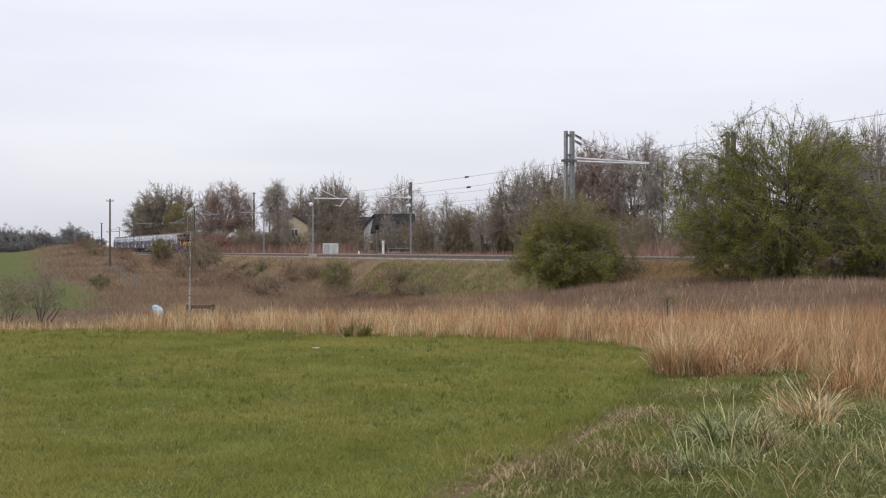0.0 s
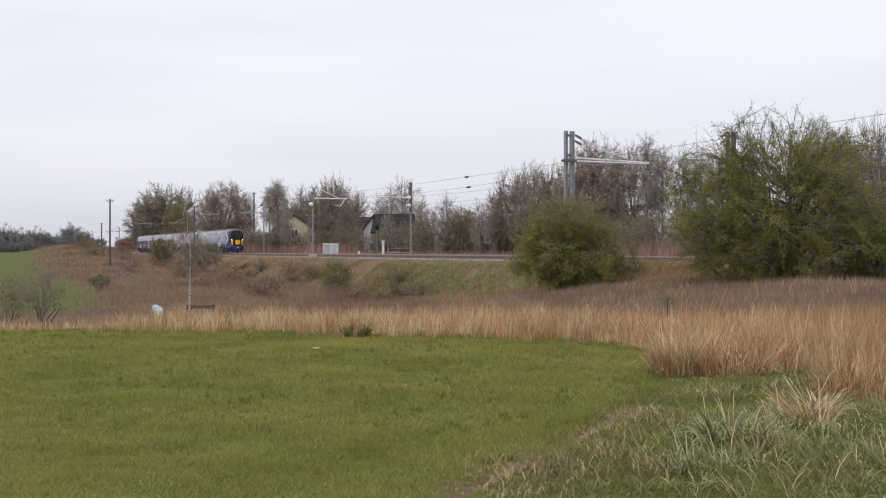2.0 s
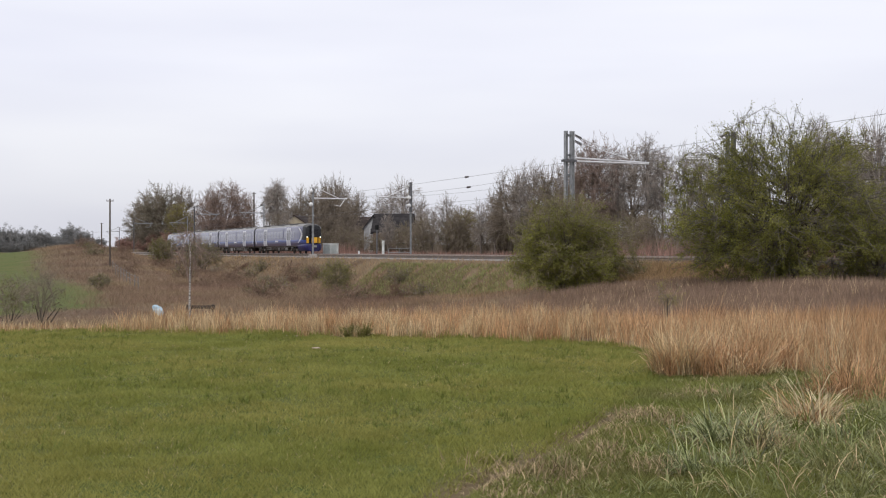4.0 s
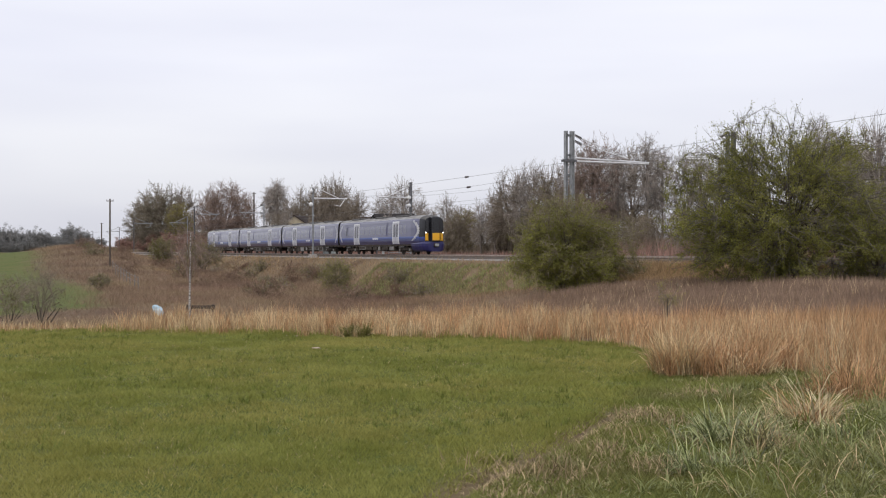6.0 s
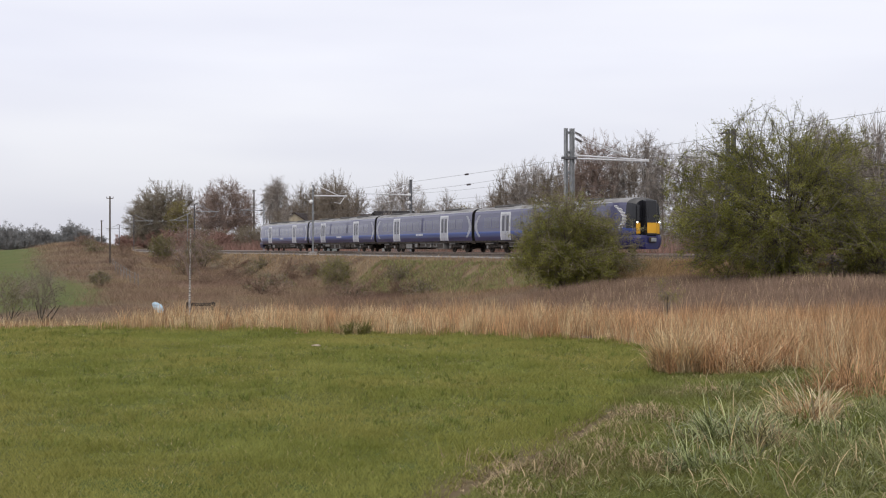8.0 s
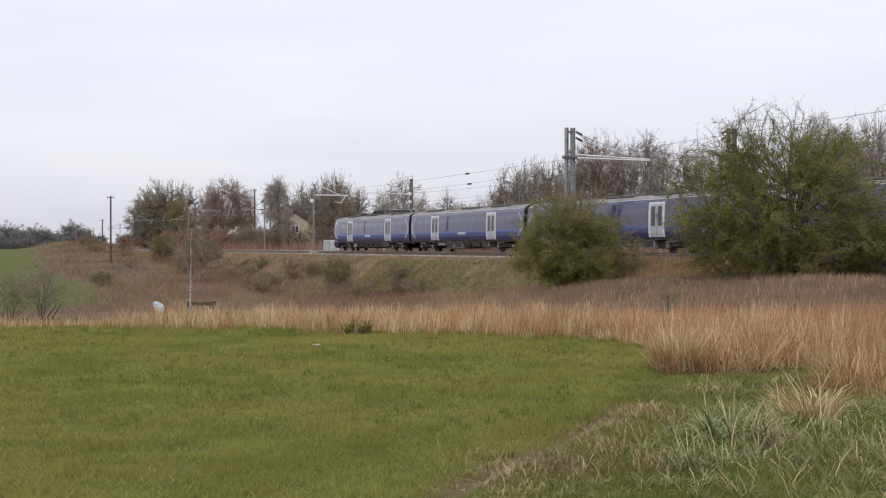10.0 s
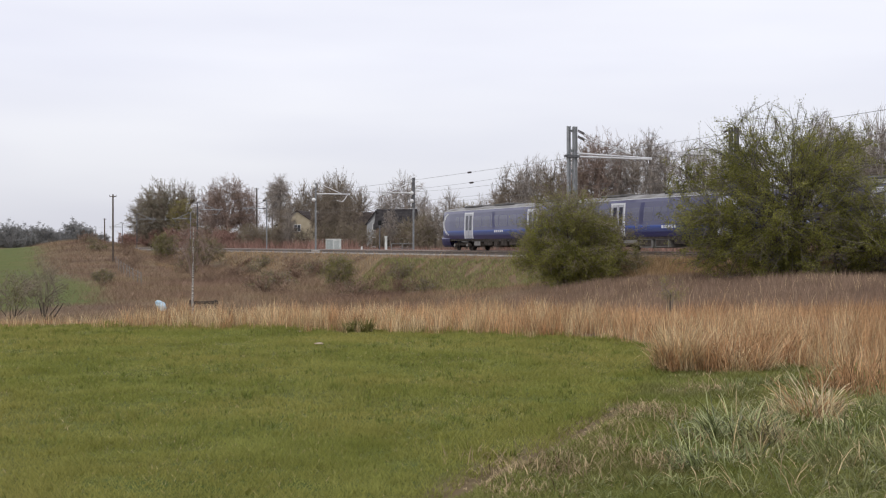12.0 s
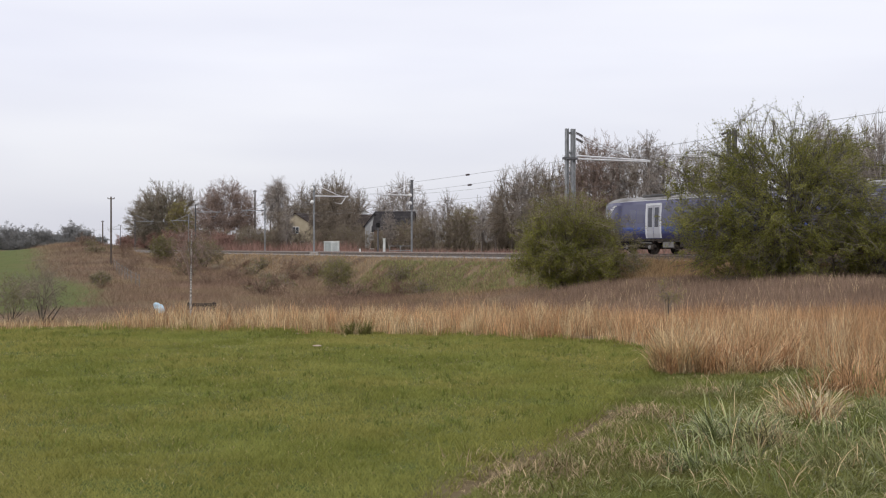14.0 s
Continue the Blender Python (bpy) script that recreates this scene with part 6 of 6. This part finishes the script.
def train_car(cab, label, seed, stripes=(0.7, 3.0)):
    rng = random.Random(seed)
    car = thing("train_car", label, "train car", None, "cars of the electric train")
    x0 = -11.32
    if cab:
        sec = [(x0, 1, 0), (9.6, 1, 0), (10.2, 0.97, 0.0), (10.8, 0.90, 0.04), (11.25, 0.80, 0.10), (11.5, 0.70, 0.20)]
        low = [(x0, 1, 0), (9.6, 1, 0), (10.2, 0.97, 0), (10.8, 0.90, 0), (11.25, 0.80, 0), (11.55, 0.69, 0)]
    else:
        sec = low = [(x0, 1, 0), (11.32, 1, 0)]
    part("lower_panel", shell(bmesh.new(), low, [(1.352, 1.26)] + SIDE[1:3]), M_T_SIDE, car, "royal blue lower side panels")
    part("skirt_panel", shell(bmesh.new(), low, [SIDE[0], (1.352, 1.26)]), M_T_SIDE, car, "navy side skirt panels")
    part("upper_panel", shell(bmesh.new(), sec[:4] if cab else sec, SIDE[2:]), M_T_SIDE, car, "slate violet upper side panels")
    if cab:
        for sg in (1, -1):
            bm = shell(bmesh.new(), sec[3:], [(sg * y, z) for y, z in SIDE[2:]], False)
            part("cab_surround", bm, M_T_BLACK, car, "black cab surround")
    part("roof", shell(bmesh.new(), sec[:4] if cab else sec, CROWN), M_T_ROOF, car, "grey roof")
    if cab:
        part("cab_cap", shell(bmesh.new(), sec[3:], CROWN), M_T_ROOF_DARK, car, "dark cap over the cab")
    part("sole_bar", box(bmesh.new(), x0, 9.6 if cab else 11.32, -1.27, 1.27, 0.84, 0.99), M_T_UNDER, car)
    # end walls
    ends = (x0,) if cab else (x0, 11.32)
    for ex in ends:
        bm = bmesh.new()
        loop = [(y, z) for y, z in SIDE] + [(y, z) for y, z in CROWN[1:]]
        loop = loop + [(-y, z) for y, z in loop[-2::-1]]
        bm.faces.new([bm.verts.new((ex, y, z)) for y, z in loop])
        part("end_wall", bm, M_T_RUBBER, car)
    for ex in ends:
        sg = -1 if ex < 0 else 1
        bm = bmesh.new()
        for k in range(3):
            a = ex + sg * (0.02 + k * 0.09)
            box(bm, min(a, a + sg * 0.07), max(a, a + sg * 0.07), -0.95, 0.95, 0.95, 3.35, 0.02)
        part("gangway", bm, M_T_RUBBER, car, "black ribbed rubber gangway")
    # doors and windows on both sides
    doors = (-5.7, 5.65)
    glass_runs = [(-9.6, -6.7), (-4.7, 4.65), (6.65, 8.4 if cab else 9.6)]
    for sg in (1, -1):
        for dx in doors:
            frame_bm = bmesh.new()
            side_patch(frame_bm, dx - 0.86, dx - 0.70, 1.02, 3.22, sg, 0.012)
            side_patch(frame_bm, dx + 0.70, dx + 0.86, 1.02, 3.22, sg, 0.012)
            side_patch(frame_bm, dx - 0.70, dx + 0.70, 3.08, 3.22, sg, 0.012)
            fr = part("door_frame", frame_bm, M_T_WHITE, car, "white door surround")
            for k in (-1, 1):
                a, b = sorted((dx + k * 0.02, dx + k * 0.69))
                leaf = part("door_leaf", side_patch(bmesh.new(), a, b, 1.03, 3.07, sg, 0.008), M_T_PALE, car, "pale grey sliding door leaf")
                part("pane", side_patch(bmesh.new(), a + 0.12, b - 0.12, 1.72, 2.95, sg, 0.014), M_T_DOORGLASS, leaf)
        for a, b in glass_runs:
            n = max(2, round((b - a) / 1.65))
            step = (b - a) / n
            for k in range(n):
                part("window", side_patch(bmesh.new(), a + k * step + 0.08, a + (k + 1) * step - 0.08, 1.98, 2.86, sg, 0.004), M_T_GLASS, car)
        # pale stacked bars by the gangway, and a small pale mark on the blue band
        for ex in ends:
            dirn = 1 if ex < 0 else -1
            for k in range(20):
                z = 1.28 + k * 0.092
                a = ex + dirn * (0.03 + 0.72 * (abs(k - 9.5) / 9.5) ** 1.6)
                b = a + dirn * (0.52 - 0.018 * abs(k - 9.5) + rng.uniform(-0.05, 0.05))
                part("livery_bar", side_patch(bmesh.new(), min(a, b), max(a, b), z, z + 0.062, sg, 0.005), M_T_PALE, car)
        bm = bmesh.new()
        for k in range(5):
            side_patch(bm, -0.75 + k * 0.33, -0.75 + k * 0.33 + 0.24, 1.50, 1.68, sg, 0.005)
        part("name_bar", bm, M_T_WHITE, car, "small white lettering bars")
        stripe = stripes[0] if sg > 0 else stripes[1]
        part("dark_stripe", side_patch(bmesh.new(), stripe, stripe + 0.42, 1.78, 3.18, sg, 0.006, 0.10), M_T_NAVY, car, "slanting navy livery stripe")
    # roof equipment
    for ux in ((-7.0, 0.5, 6.2) if not cab else (-7.0, 0.2, 6.0)):
        bm = box(bmesh.new(), ux - 1.7, ux + 1.7, -0.85, 0.85, 3.60, 3.83, 0.08)
        part("roof_unit", bm, M_T_ROOF_DARK, car, "dark roof equipment box")
    bm = bmesh.new()
    for sg in (1, -1):
        box(bm, x0 + 0.1, 9.6 if cab else 11.2, sg * 1.215 - 0.03, sg * 1.215 + 0.03, 3.40, 3.44)
    part("rain_strip", bm, M_T_WHITE, car, "pale cantrail strip")
    # underframe
    for bx in (-7.9, 7.9 if not cab else 7.6):
        bogie(car, bx)
    a = -5.3
    while a < 4.6:
        b = a + rng.uniform(0.7, 1.9)
        low, mt = rng.uniform(0.26, 0.5), (M_T_BOX if rng.random() < 0.3 else M_T_UNDER)
        case = part("equipment_case", box(bmesh.new(), a, min(b, 5.2), -1.22, 1.22, low, 0.86, 0.03), mt, car)
        for sg in (1, -1):
            part("case_lid", box(bmesh.new(), a + 0.1, min(b, 5.2) - 0.1, sg * 1.228 - 0.01, sg * 1.228 + 0.01, low + 0.08, 0.78), M_T_BOX if mt is M_T_UNDER and rng.random() < 0.4 else M_T_UNDER, case)
        a = b + rng.uniform(0.15, 0.6)
    for sg in (1, -1):
        part("air_pipe", rod(bmesh.new(), (-5.6, sg * 1.16, 0.80), (5.4, sg * 1.16, 0.80), 0.03, sides=6), M_T_BOX, car)
    if cab:
        cab_front(car)
        longer_nose(car, 0.42)
    return car


def longer_nose(car, by):
    """Draws the nose forward, smoothly from behind the cab door."""
    for ob in car.children_recursive:
        for v in ob.data.vertices:
            v.co.x += by * min(1.0, max(0.0, (v.co.x - 9.61) / 0.9))


def cab_front(car):
    # nose skin: lower valance and cap
    val = [(0.98, 0.30), (1.20, 0.46), (1.32, 0.78), (1.34, 1.02), (1.22, 1.22)]
    vs = [(9.6, 1, 0), (10.2, 0.99, 0), (10.8, 0.94, 0), (11.3, 0.86, 0), (11.65, 0.74, 0), (11.88, 0.58, 0), (11.98, 0.40, 0)]
    bm = shell(bmesh.new(), vs, val)
    face = [bm.verts.new((11.98, y * 0.40, z)) for y, z in val] + [bm.verts.new((11.98, -y * 0.40, z)) for y, z in val[::-1]]
    bm.faces.new(face)
    part("valance", bm, M_T_NAVY, car, "navy rounded front valance")
    bm = bmesh.new()
    pts = [(y * 0.69, z) for y, z in SIDE[:3]]
    loop = pts + [(-y, z) for y, z in pts[::-1]]
    bm.faces.new([bm.verts.new((11.55, y, z)) for y, z in loop])
    up = [(y * 0.70, z - 0.20 * max(0, (z - 1.5) / 2.26)) for y, z in SIDE[2:] + CROWN[1:]]
    loop = up + [(-y, z) for y, z in up[-2::-1]]
    bm.faces.new([bm.verts.new((11.50, y, z)) for y, z in loop])
    part("front_wall", bm, M_T_BLACK, car, "black front face")
    for sg in (1, -1):
        part("windscreen", box(bmesh.new(), 11.47, 11.56, min(sg * 0.43, sg * 0.86), max(sg * 0.43, sg * 0.86), 2.12, 3.15, 0.02), M_T_BLACK, car, "black cab windscreen")
        part("warning_panel", box(bmesh.new(), 11.44, 11.60, min(sg * 0.60, sg * 0.90), max(sg * 0.60, sg * 0.90), 1.30, 2.02, 0.03), M_T_YELLOW, car, "yellow warning panel")
        lamp = part("headlight", rod(bmesh.new(), (11.35, sg * 0.86, 2.06), (11.60, sg * 0.86, 2.06), 0.10, 0.09, 14), M_T_BLACK, car)
        part("lens", rod(bmesh.new(), (11.595, sg * 0.86, 2.06), (11.62, sg * 0.86, 2.06), 0.055, 0.05, 14), M_LAMP, lamp, "lit white headlight lens")
        for k in range(20):
            z = 1.34 + k * 0.095
            a = 10.50 - 0.78 * (abs(k - 10) / 10.0) ** 1.7
            side = side_patch(bmesh.new(), a, a + 0.10 + 0.22 * math.sin(math.pi * (k + 2) / 23) + 0.14 * ((k * 7) % 5) / 5, z, z + 0.058, sg, 0.022, 0.0, True)
            part("nose_bar", side, M_WHITE, car, "white livery bar behind the cab")
    bm = box(bmesh.new(), 11.40, 11.98, -0.42, 0.42, 1.10, 3.50, 0.06)
    door = part("gangway_door", bm, M_T_BLACK, car, "black front gangway door")
    part("door_warning_panel", box(bmesh.new(), 11.981, 12.00, -0.36, 0.36, 1.34, 2.02, 0.005), M_T_YELLOW, door, "yellow warning panel")
    part("door_window", box(bmesh.new(), 11.981, 11.99, -0.26, 0.26, 2.25, 3.05, 0.005), M_T_BLACK, door)
    cp = part("coupler", box(bmesh.new(), 11.5, 12.2, -0.24, 0.24, 0.72, 1.08, 0.06), M_T_UNDER, car, "dark coupler")
    part("coupler_face", box(bmesh.new(), 12.2, 12.24, -0.2, 0.2, 0.78, 1.02, 0.02), M_STEEL, cp)


front_car = train_car(True, "leading driving car, blue and violet, yellow front panels", 1)
second_car = train_car(False, "blue and slate violet intermediate train car", 2, (-0.6, 0.4))
third_car = train_car(False, "blue and slate violet intermediate train car", 3, (3.0, -3.2))
rear_car = copy_thing(front_car, pose(0, 0, 0))
rear_car["label"] = "trailing driving car, blue and violet, cab facing back"


# ---------------------------------------------------------------- motions
def nose_at(t):
    u = t - 6.5
    return 0.038 + 17.709 * u - 0.30705 * u * u


def car_pose(t, back, turn=0.0):
    s = nose_at(t) - back
    x, y = line_xy(s)
    return pose(x, y, RAIL_Z, 0, 0, math.degrees(heading(s)) + turn)


def motions():
    for i, car in enumerate((front_car, second_car, third_car, rear_car)):
        turn = 180.0 if car is rear_car else 0.0
        walk(car, [(k * 0.5, car_pose(k * 0.5, PITCH * (i + 0.5), turn)) for k in range(29)])


motions()
